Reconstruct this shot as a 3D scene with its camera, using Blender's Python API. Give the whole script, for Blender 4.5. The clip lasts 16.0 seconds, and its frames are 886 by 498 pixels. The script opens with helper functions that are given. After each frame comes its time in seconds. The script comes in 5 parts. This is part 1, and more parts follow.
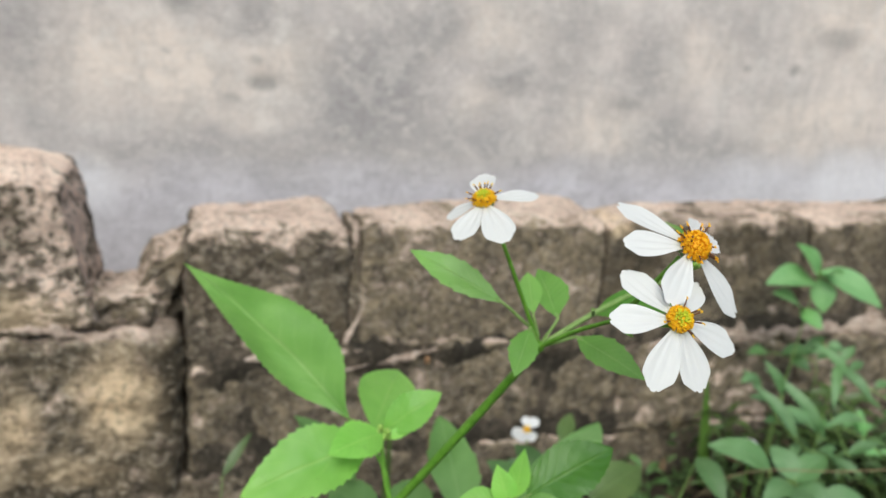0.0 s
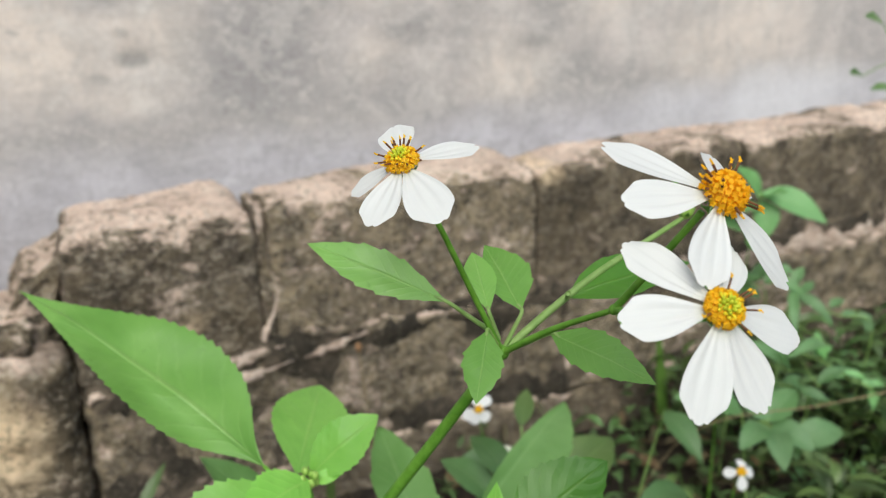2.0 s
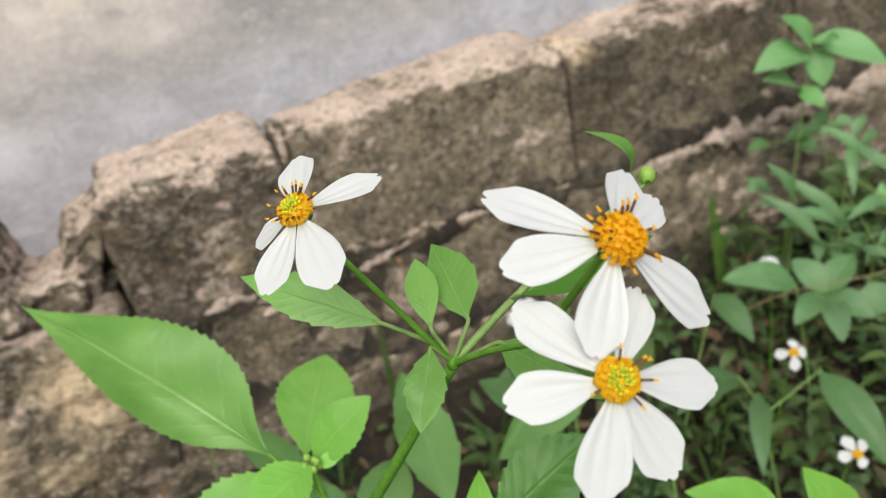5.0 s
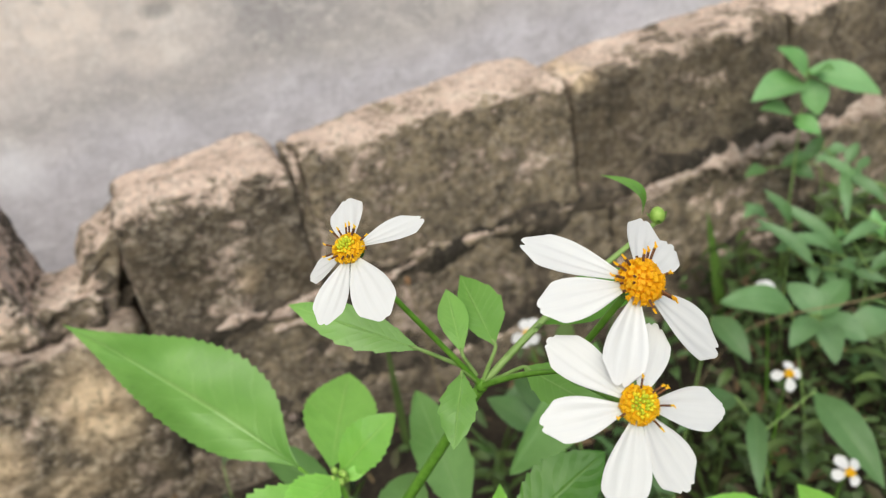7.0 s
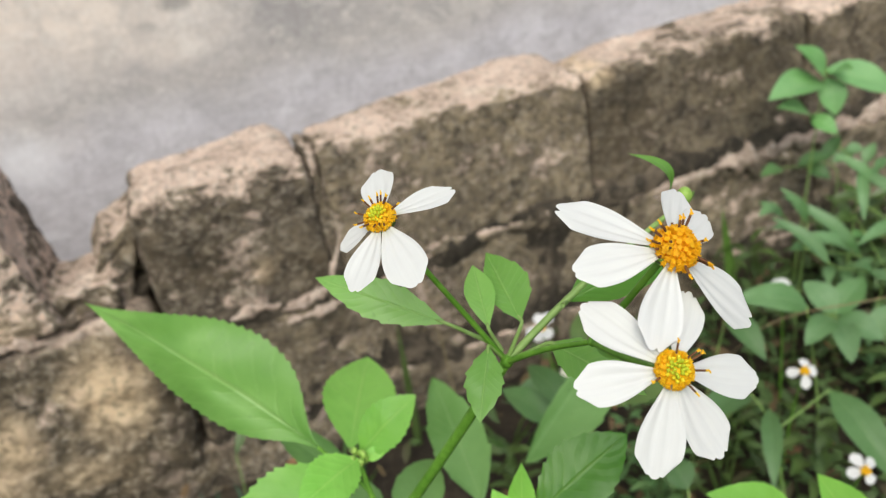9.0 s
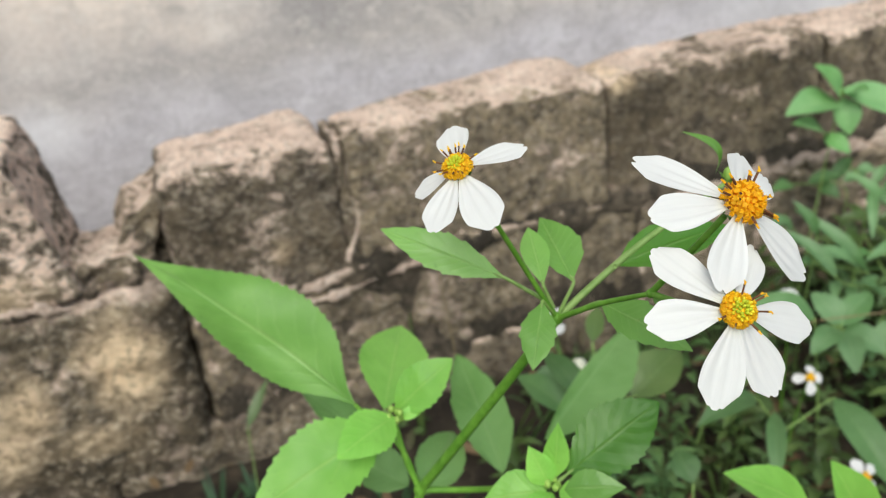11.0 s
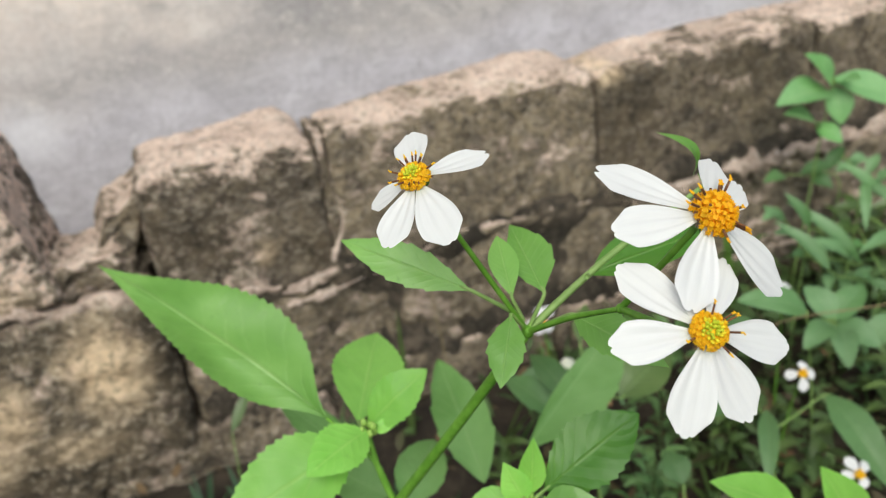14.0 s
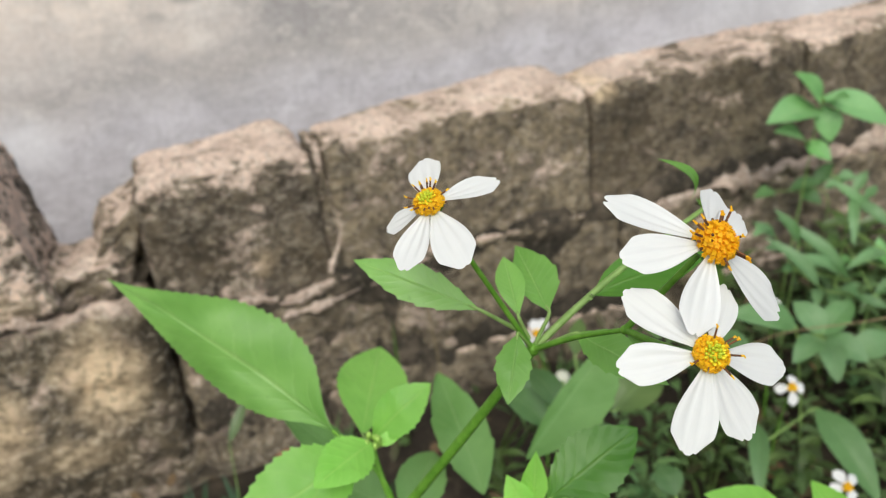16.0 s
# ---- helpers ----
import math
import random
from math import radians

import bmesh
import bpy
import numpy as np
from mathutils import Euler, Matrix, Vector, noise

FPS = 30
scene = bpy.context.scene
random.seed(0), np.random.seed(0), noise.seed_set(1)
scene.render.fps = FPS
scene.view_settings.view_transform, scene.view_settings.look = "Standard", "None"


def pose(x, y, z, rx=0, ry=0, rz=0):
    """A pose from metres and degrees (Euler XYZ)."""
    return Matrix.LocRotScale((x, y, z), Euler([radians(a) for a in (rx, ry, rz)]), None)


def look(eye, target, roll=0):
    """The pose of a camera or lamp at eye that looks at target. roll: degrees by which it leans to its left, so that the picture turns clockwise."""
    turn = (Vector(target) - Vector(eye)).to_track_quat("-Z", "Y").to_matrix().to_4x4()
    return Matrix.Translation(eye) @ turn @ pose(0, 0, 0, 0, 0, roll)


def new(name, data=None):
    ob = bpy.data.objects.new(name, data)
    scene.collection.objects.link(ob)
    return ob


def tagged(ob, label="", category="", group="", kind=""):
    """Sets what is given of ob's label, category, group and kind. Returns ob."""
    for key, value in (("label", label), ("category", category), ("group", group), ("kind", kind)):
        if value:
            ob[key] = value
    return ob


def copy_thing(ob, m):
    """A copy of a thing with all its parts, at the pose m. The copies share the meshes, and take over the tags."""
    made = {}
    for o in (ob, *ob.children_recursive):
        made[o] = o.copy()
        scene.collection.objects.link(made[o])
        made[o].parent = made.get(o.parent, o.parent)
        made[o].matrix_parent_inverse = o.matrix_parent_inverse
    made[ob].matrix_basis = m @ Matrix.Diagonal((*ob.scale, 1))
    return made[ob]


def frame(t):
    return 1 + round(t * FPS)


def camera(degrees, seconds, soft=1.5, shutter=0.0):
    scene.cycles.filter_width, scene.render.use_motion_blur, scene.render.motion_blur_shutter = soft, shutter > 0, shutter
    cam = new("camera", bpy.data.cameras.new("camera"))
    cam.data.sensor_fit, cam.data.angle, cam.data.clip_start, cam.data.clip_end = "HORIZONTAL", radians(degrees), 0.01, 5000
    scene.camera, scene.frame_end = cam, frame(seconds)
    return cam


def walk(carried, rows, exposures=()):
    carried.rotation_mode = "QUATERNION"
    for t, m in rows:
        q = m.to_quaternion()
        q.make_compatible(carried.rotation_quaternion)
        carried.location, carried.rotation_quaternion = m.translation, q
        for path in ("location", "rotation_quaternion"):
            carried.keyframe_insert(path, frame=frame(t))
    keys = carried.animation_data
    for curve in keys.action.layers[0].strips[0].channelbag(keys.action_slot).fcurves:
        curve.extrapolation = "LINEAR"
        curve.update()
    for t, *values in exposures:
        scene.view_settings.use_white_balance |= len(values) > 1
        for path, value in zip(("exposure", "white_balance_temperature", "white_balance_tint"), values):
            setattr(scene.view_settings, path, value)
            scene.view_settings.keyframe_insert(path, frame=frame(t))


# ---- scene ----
cam = camera(57.60, 16.0, 1.1)
PATH = [
    (0, -0.04845, 0.07986, 0.49276, -17.041, -18.299, -4.000),
    (0.5, -0.04861, 0.08417, 0.49143, -17.309, -18.022, -3.773),
    (1, -0.04731, 0.10003, 0.48869, -18.102, -17.886, -2.922),
    (1.5, -0.04226, 0.12386, 0.48059, -20.675, -18.727, -1.300),
    (1.8, -0.02591, 0.14254, 0.47730, -22.882, -19.969, 0.317),
    (2, -0.02244, 0.15013, 0.47377, -24.748, -20.924, 1.109),
    (2.2, -0.01769, 0.15335, 0.47293, -25.733, -21.438, 2.057),
    (2.5, -0.01084, 0.15664, 0.47932, -26.286, -22.757, 2.529),
    (2.8, -0.00920, 0.15021, 0.48724, -25.789, -23.560, 3.857),
    (3, -0.00425, 0.15603, 0.48490, -25.284, -24.745, 4.336),
    (3.2, 0.00431, 0.15943, 0.48685, -24.626, -25.825, 6.017),
    (3.5, 0.01509, 0.16675, 0.49377, -23.724, -28.261, 7.810),
    (4, 0.02049, 0.16454, 0.49970, -22.708, -30.501, 10.002),
    (4.2, 0.02444, 0.16431, 0.49656, -22.691, -30.690, 10.121),
    (6.3, 0.01501, 0.14693, 0.51149, -23.304, -30.262, 9.616),
    (6.5, 0.01484, 0.14687, 0.51357, -23.198, -30.067, 9.644),
    (7, 0.00977, 0.14753, 0.51464, -22.890, -29.645, 9.264),
    (7.5, 0.00122, 0.14986, 0.50409, -22.454, -29.366, 8.605),
    (8, 0.00533, 0.14925, 0.51005, -22.293, -29.377, 8.879),
    (8.5, 0.00450, 0.14766, 0.50985, -22.114, -29.327, 8.869),
    (9, 0.00285, 0.14625, 0.50931, -21.950, -29.312, 8.833),
    (9.2, 0.00288, 0.14521, 0.51143, -21.834, -29.377, 8.810),
    (11.3, -0.02205, 0.13586, 0.50316, -20.543, -28.448, 5.498),
    (11.5, -0.02026, 0.13555, 0.50208, -20.519, -28.458, 5.615),
    (12, -0.01699, 0.13749, 0.50142, -20.740, -28.638, 5.653),
    (12.5, -0.00895, 0.14503, 0.49821, -20.920, -29.171, 5.687),
    (13, -0.01169, 0.14628, 0.49789, -20.977, -29.362, 5.600),
    (13.5, -0.01289, 0.14551, 0.49920, -21.002, -29.258, 5.909),
    (14, -0.00797, 0.14500, 0.50331, -21.155, -29.167, 6.344),
    (14.5, -0.00638, 0.14380, 0.50586, -21.431, -29.143, 6.389),
    (15, -0.00668, 0.14149, 0.50494, -21.531, -28.952, 6.033),
    (15.5, -0.01567, 0.14087, 0.50978, -21.629, -28.691, 5.591),
    (16, -0.01443, 0.14130, 0.51068, -21.580, -28.579, 5.569),
]
walk(cam, [(t, pose(x, y, z, 90 + pitch, roll, yaw)) for t, x, y, z, yaw, pitch, roll in PATH], exposures=[(0, -0.14, 6100, 1), (1.5, -0.13, 6150, 1), (3.5, -0.10, 6250, 2), (7, -0.09, 6420, 3), (9, -0.08, 6350, 2), (11.5, -0.08, 6220, 1), (16.0, -0.09, 6280, 2)])
cam.data.dof.use_dof = True
cam.data.dof.focus_distance = 0.170
cam.data.dof.aperture_fstop = 21.0

# ---- world and light: bright overcast day, open sky behind and above the camera ----
world = bpy.data.worlds.new("sky")
scene.world = world
world.use_nodes = True
wn = world.node_tree
sky = wn.nodes.new("ShaderNodeTexSky")
sky.sky_type = "NISHITA"
sky.sun_disc = False
sky.sun_elevation = radians(51)
sky.sun_rotation = radians(200)
sky.air_density, sky.dust_density, sky.ozone_density = 1.0, 4.0, 0.6
back = wn.nodes["Background"]
back.inputs["Strength"].default_value = 0.15
wn.links.new(sky.outputs["Color"], back.inputs["Color"])
sun = new("sun", bpy.data.lights.new("sun", "SUN"))
sun.data.energy, sun.data.angle, sun.data.color = 2.4, radians(40), (1.0, 0.95, 0.88)
sun.matrix_world = look((-1.2, -3.2, 4.2), (0, 0, 0))


# ---- small node language ----
class Mat:
    """A node material under construction."""

    def __init__(self, name):
        self.m = bpy.data.materials.new(name)
        self.m.use_nodes = True
        self.t = self.m.node_tree
        self.bsdf = self.t.nodes["Principled BSDF"]

    def node(self, kind, **sets):
        n = self.t.nodes.new(kind)
        for k, v in sets.items():
            n.inputs[k].default_value = v
        return n

    def link(self, a, b):
        self.t.links.new(a, b)

    def coords(self, what="Object", scale=(1, 1, 1), jitter=False):
        tc = self.t.nodes.new("ShaderNodeTexCoord")
        mp = self.t.nodes.new("ShaderNodeMapping")
        mp.inputs["Scale"].default_value = scale
        self.link(tc.outputs[what], mp.inputs["Vector"])
        if jitter:
            info = self.t.nodes.new("ShaderNodeObjectInfo")
            mul = self.t.nodes.new("ShaderNodeMath")
            mul.operation = "MULTIPLY"
            mul.inputs[1].default_value = 37.0
            self.link(info.outputs["Random"], mul.inputs[0])
            self.link(mul.outputs[0], mp.inputs["Location"])
        return mp.outputs["Vector"]

    def noise(self, vec, scale, detail=6.0, rough=0.6, distort=0.0):
        n = self.node("ShaderNodeTexNoise", Scale=scale, Detail=detail, Roughness=rough, Distortion=distort)
        self.link(vec, n.inputs["Vector"])
        return n.outputs["Fac"]

    def ramp(self, fac, *stops):
        r = self.t.nodes.new("ShaderNodeValToRGB")
        el = r.color_ramp.elements
        for i, (p, c) in enumerate(stops):
            e = el[i] if i < 2 else el.new(p)
            e.position = p
            e.color = (c, c, c, 1) if isinstance(c, (int, float)) else (*c, 1)
        self.link(fac, r.inputs["Fac"])
        return r.outputs["Color"]

    def mix(self, fac, a, b, how="MIX"):
        n = self.t.nodes.new("ShaderNodeMix")
        n.data_type, n.blend_type = "RGBA", how
        for sock, v in ((n.inputs[0], fac), (n.inputs[6], a), (n.inputs[7], b)):
            if isinstance(v, (int, float)):
                sock.default_value = v
            elif isinstance(v, tuple):
                sock.default_value = (*v, 1)
            else:
                self.link(v, sock)
        return n.outputs[2]

    def math(self, op, a, b=0.0, c=0.0, clamp=False):
        n = self.t.nodes.new("ShaderNodeMath")
        n.operation, n.use_clamp = op, clamp
        for sock, v in zip(n.inputs, (a, b, c)):
            if isinstance(v, (int, float)):
                sock.default_value = v
            else:
                self.link(v, sock)
        return n.outputs[0]

    def noise_colour(self, vec, scale):
        n = self.node("ShaderNodeTexNoise", Scale=scale, Detail=5.0, Roughness=0.6)
        self.link(vec, n.inputs["Vector"])
        return n.outputs["Color"]

    def patch(self, vec, cx, cz, rx, rz):
        """A soft oval patch on an upright wall: 1 in its middle, 0 outside."""
        mp = self.t.nodes.new("ShaderNodeMapping")
        mp.inputs["Scale"].default_value = (1 / rx, 0, 1 / rz)
        mp.inputs["Location"].default_value = (-cx / rx, 0, -cz / rz)
        self.link(vec, mp.inputs["Vector"])
        g = self.t.nodes.new("ShaderNodeTexGradient")
        g.gradient_type = "SPHERICAL"
        self.link(mp.outputs["Vector"], g.inputs["Vector"])
        return self.ramp(g.outputs["Fac"], (0.0, 0.0), (0.7, 1.0))

    def chance(self, low, high):
        """A number of its own for every object."""
        info = self.t.nodes.new("ShaderNodeObjectInfo")
        return self.math("MULTIPLY_ADD", info.outputs["Random"], high - low, low)

    def place(self):
        return self.t.nodes.new("ShaderNodeNewGeometry").outputs["Position"]

    def sep(self, vec):
        n = self.t.nodes.new("ShaderNodeSeparateXYZ")
        self.link(vec, n.inputs[0])
        return n.outputs

    def out(self, colour, rough=0.8, bump=None, depth=0.001, strength=0.6):
        if isinstance(colour, tuple):
            self.bsdf.inputs["Base Color"].default_value = (*colour, 1)
        else:
            self.link(colour, self.bsdf.inputs["Base Color"])
        if isinstance(rough, (int, float)):
            self.bsdf.inputs["Roughness"].default_value = rough
        else:
            self.link(rough, self.bsdf.inputs["Roughness"])
        self.bsdf.inputs["Specular IOR Level"].default_value = 0.3
        if bump is not None:
            b = self.node("ShaderNodeBump", Strength=strength, Distance=depth)
            self.link(bump, b.inputs["Height"])
            self.link(b.outputs[0], self.bsdf.inputs["Normal"])
        return self.m

    def translucent(self, colour, amount):
        """Lets part of the light through a thin blade."""
        tr = self.t.nodes.new("ShaderNodeBsdfTranslucent")
        if isinstance(colour, tuple):
            tr.inputs["Color"].default_value = (*colour, 1)
        else:
            self.link(colour, tr.inputs["Color"])
        mx = self.t.nodes.new("ShaderNodeMixShader")
        mx.inputs[0].default_value = amount
        self.link(self.bsdf.outputs[0], mx.inputs[1])
        self.link(tr.outputs[0], mx.inputs[2])
        self.link(mx.outputs[0], self.t.nodes["Material Output"].inputs["Surface"])
        return self.m


WARM, GREY = (0.86, 0.73, 0.645), (0.32, 0.288, 0.288)
BLOTCHES = (
    (-0.084, 0.381, 0.188, 0.092, 0.75, WARM), (0.080, 0.381, 0.070, 0.070, 0.50, WARM), (0.342, 0.441, 0.090, 0.054, 0.50, WARM), (0.335, 0.346, 0.061, 0.048, 0.50, WARM),
    (0.517, 0.318, 0.091, 0.062, 0.60, WARM), (0.658, 0.411, 0.083, 0.072, 0.45, WARM), (0.924, 0.471, 0.149, 0.098, 0.70, WARM), (0.939, 0.344, 0.155, 0.070, 0.55, WARM),
    (0.839, 0.315, 0.121, 0.069, 0.40, WARM), (0.018, 0.317, 0.078, 0.026, 0.40, WARM), (0.181, 0.349, 0.109, 0.111, 0.75, GREY), (0.257, 0.444, 0.076, 0.039, 0.60, GREY),
    (0.032, 0.435, 0.067, 0.037, 0.55, GREY), (0.362, 0.365, 0.062, 0.038, 0.60, GREY), (0.445, 0.402, 0.053, 0.107, 0.40, GREY), (0.573, 0.423, 0.068, 0.089, 0.45, GREY),
    (0.622, 0.300, 0.060, 0.054, 0.50, GREY), (0.748, 0.262, 0.078, 0.051, 0.55, GREY), (0.358, 0.284, 0.117, 0.060, 0.55, GREY), (-0.219, 0.406, 0.065, 0.070, 0.50, GREY),
    (-0.069, 0.273, 0.170, 0.035, 0.40, GREY), (0.110, 0.245, 0.161, 0.033, 0.50, GREY), (0.888, 0.449, 0.079, 0.043, 0.35, GREY), (0.733, 0.462, 0.061, 0.061, 0.35, GREY),
    (0.464, 0.253, 0.102, 0.037, 0.45, GREY),
)
DENTS = ((0.042, 0.361, 0.02, 0.01, 0.75), (0.035, 0.388, 0.01, 0.006, 0.4), (0.007, 0.342, 0.014, 0.005, 0.45), (-0.069, 0.395, 0.007, 0.004, 0.45), (0.825, 0.405, 0.012, 0.01, 0.7), (0.737, 0.404, 0.008, 0.006, 0.5), (0.544, 0.347, 0.024, 0.01, 0.45), (0.903, 0.454, 0.042, 0.016, 0.4), (-0.057, 0.449, 0.016, 0.013, 0.5))


def plaster_material():
    k = Mat("cement_plaster")
    v = k.coords("Object")
    wide = k.coords("Object", (1.0, 1.0, 0.55))
    streak = k.coords("Object", (1.0, 1.0, 0.12))
    big = k.noise(wide, 3.2, 4, 0.55, 0.4)
    mid = k.noise(v, 9.0, 6, 0.6, 0.3)
    fine = k.noise(v, 140.0, 4, 0.6)
    c = k.ramp(big, (0.36, (0.48, 0.425, 0.42)), (0.48, (0.59, 0.52, 0.50)), (0.60, (0.72, 0.63, 0.595)))
    c = k.mix(k.ramp(mid, (0.48, 0.0), (0.62, 0.6)), c, (0.38, 0.345, 0.34))
    c = k.mix(k.ramp(k.noise(streak, 22.0, 4, 0.6), (0.45, 0.0), (0.75, 0.35)), c, (0.27, 0.26, 0.26))
    # old repair patches and damp blotches, each with its own shape
    warp = k.mix(0.09, v, k.noise_colour(v, 11.0), "ADD")
    for cx, cz, rx, rz, amount, tone in BLOTCHES:
        c = k.mix(k.math("MULTIPLY", k.patch(warp, cx + 0.045, cz + 0.045, rx, rz), min(1.0, 1.3 * amount)), c, tone)
    brush = k.coords("Object", (0.25, 1.0, 1.0))
    c = k.mix(k.ramp(k.noise(brush, 75.0, 5, 0.7, 0.6), (0.42, 0.14), (0.52, 0.0)), c, (0.29, 0.26, 0.26))
    c = k.mix(k.ramp(k.noise(k.coords("Object", (1.0, 1.0, 0.6)), 26.0, 8, 0.72, 0.5), (0.44, 0.0), (0.60, 0.42)), c, (0.40, 0.365, 0.35))
    c = k.mix(k.ramp(k.noise(k.coords("Object", (0.45, 1.0, 1.0)), 120.0, 6, 0.8, 0.4), (0.55, 0.0), (0.62, 0.3)), c, (0.83, 0.74, 0.69))
    c = k.mix(k.ramp(k.noise(v, 38.0, 6, 0.7), (0.56, 0.0), (0.66, 0.5)), c, (0.76, 0.70, 0.65))
    c = k.mix(k.ramp(k.noise(k.coords("Object", (0.8, 1.0, 1.0)), 17.0, 9, 0.74, 0.7), (0.53, 0.0), (0.57, 0.30)), c, (0.80, 0.73, 0.69))
    # fresher, bluish cement in the lowest band, with a wavy upper edge
    z = k.sep(v)[2]
    edge = k.math("ADD", z, k.math("MULTIPLY", k.math("SUBTRACT", k.noise(v, 4.0, 3, 0.5), 0.5), 0.10))
    band = k.ramp(edge, (0.225, 1.0), (0.275, 0.0))
    low = k.mix(k.ramp(mid, (0.35, 0.0), (0.7, 1.0)), (0.70, 0.655, 0.71), (0.47, 0.435, 0.47))
    low = k.mix(k.ramp(k.noise(v, 34.0, 8, 0.75, 0.8), (0.40, 0.5), (0.54, 0.0)), low, (0.36, 0.335, 0.36))
    low = k.mix(k.ramp(k.noise(brush, 90.0, 6, 0.8, 0.5), (0.54, 0.0), (0.62, 0.5)), low, (0.80, 0.77, 0.80))
    c = k.mix(band, c, low)
    # limewash splashed on the low part, and small dents and knocks
    lime = k.ramp(k.noise(streak, 14.0, 5, 0.6), (0.38, 0.45), (0.6, 1.0))
    for cx, cz, rx, rz in ((0.96, 0.215, 0.34, 0.08), (0.66, 0.175, 0.09, 0.025), (-0.16, 0.235, 0.05, 0.05)):
        c = k.mix(k.math("MULTIPLY", k.math("MULTIPLY", k.patch(warp, cx + 0.045, cz + 0.045, rx, rz), lime), 0.85), c, (0.86, 0.83, 0.87))
    shake = k.mix(0.016, v, k.noise_colour(v, 60.0), "ADD")
    for cx, cz, rx, rz, amount in DENTS:
        c = k.mix(k.math("MULTIPLY", k.patch(shake, cx + 0.008, cz + 0.008, 1.25 * rx, 1.25 * rz), amount), c, (0.20, 0.18, 0.17))
    c = k.mix(0.25, c, k.ramp(fine, (0.3, 0.25), (0.7, 0.6)))
    h = k.math("ADD", k.math("MULTIPLY", fine, 0.3), mid)
    return k.out(c, 0.9, h, 0.004, 0.5)


def stone_material(name, shift=0.0, tone=1.0, light=1.0, speckle=0.7, stains=(), soft=0.0, grit=2.2):
    k = Mat(name)
    v = k.coords("Object", jitter=True)
    flat = k.coords("Object", (0.75, 0.75, 1.0), jitter=True)
    zone = k.noise(v, 13.0, 7, 0.62, 0.6)
    mid = k.noise(v, 46.0, 6, 0.7)
    fine = k.noise(flat, 300.0, 4, 0.75)
    grain = k.noise(v, 560.0, 3, 0.7)
    stone = k.ramp(mid, (0.34, tuple(light * x for x in (0.46, 0.35, 0.285))), (0.5, tuple(light * x for x in (0.66, 0.508, 0.418))), (0.66, tuple(light * x for x in (0.78, 0.652, 0.552))))
    crumbs = k.noise(flat, 185.0, 5, 0.8)
    stone = k.mix(k.ramp(crumbs, (0.40, 0.75), (0.47, 0.0)), stone, (0.20, 0.145, 0.105))
    stone = k.mix(k.ramp(fine, (0.55, 0.0), (0.61, 0.6)), stone, (0.78, 0.69, 0.61))
    stone = k.mix(k.ramp(grain, (0.36, 0.5), (0.45, 0.0)), stone, (0.22, 0.165, 0.125))
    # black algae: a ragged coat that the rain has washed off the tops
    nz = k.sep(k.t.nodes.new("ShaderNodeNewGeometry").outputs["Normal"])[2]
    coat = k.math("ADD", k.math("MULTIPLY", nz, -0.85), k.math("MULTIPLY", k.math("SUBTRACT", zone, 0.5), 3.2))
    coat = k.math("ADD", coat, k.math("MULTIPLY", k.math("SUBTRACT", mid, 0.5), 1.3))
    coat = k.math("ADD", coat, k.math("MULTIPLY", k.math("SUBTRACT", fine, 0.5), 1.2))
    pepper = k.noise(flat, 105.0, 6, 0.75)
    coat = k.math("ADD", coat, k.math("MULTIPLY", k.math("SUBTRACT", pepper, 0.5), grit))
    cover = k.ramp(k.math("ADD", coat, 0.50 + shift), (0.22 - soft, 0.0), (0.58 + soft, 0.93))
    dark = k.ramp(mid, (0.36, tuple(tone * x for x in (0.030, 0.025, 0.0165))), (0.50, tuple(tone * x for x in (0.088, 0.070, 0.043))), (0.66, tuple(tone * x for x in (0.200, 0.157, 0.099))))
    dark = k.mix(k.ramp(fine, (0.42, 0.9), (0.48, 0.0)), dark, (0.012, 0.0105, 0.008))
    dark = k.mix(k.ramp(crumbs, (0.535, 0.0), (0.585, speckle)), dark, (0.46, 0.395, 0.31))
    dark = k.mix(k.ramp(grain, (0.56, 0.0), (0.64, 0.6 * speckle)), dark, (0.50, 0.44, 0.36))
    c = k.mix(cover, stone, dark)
    # stains of lichen, each with its own shape
    if stains:
        warp = k.mix(0.03, k.place(), k.noise_colour(k.place(), 40.0), "ADD")
        damp = k.ramp(mid, (0.36, (0.035, 0.028, 0.018)), (0.6, (0.115, 0.088, 0.056)))
        damp = k.mix(k.ramp(crumbs, (0.54, 0.0), (0.59, speckle)), damp, (0.44, 0.37, 0.28))
        lichen = k.mix(k.ramp(crumbs, (0.42, 0.75), (0.49, 0.0)), k.ramp(mid, (0.36, (0.58, 0.43, 0.27)), (0.6, (0.84, 0.65, 0.43))), (0.15, 0.12, 0.08))
        for cx, cz, rx, rz, amount, wet in stains:
            c = k.mix(k.math("MULTIPLY", k.patch(warp, cx + 0.015, cz + 0.015, rx, rz), amount), c, damp if wet else lichen)
    h = k.math("ADD", mid, k.math("ADD", k.math("MULTIPLY", crumbs, 0.8), k.math("MULTIPLY", fine, 0.4)))
    return k.out(c, 0.95, h, 0.0045, 0.9)


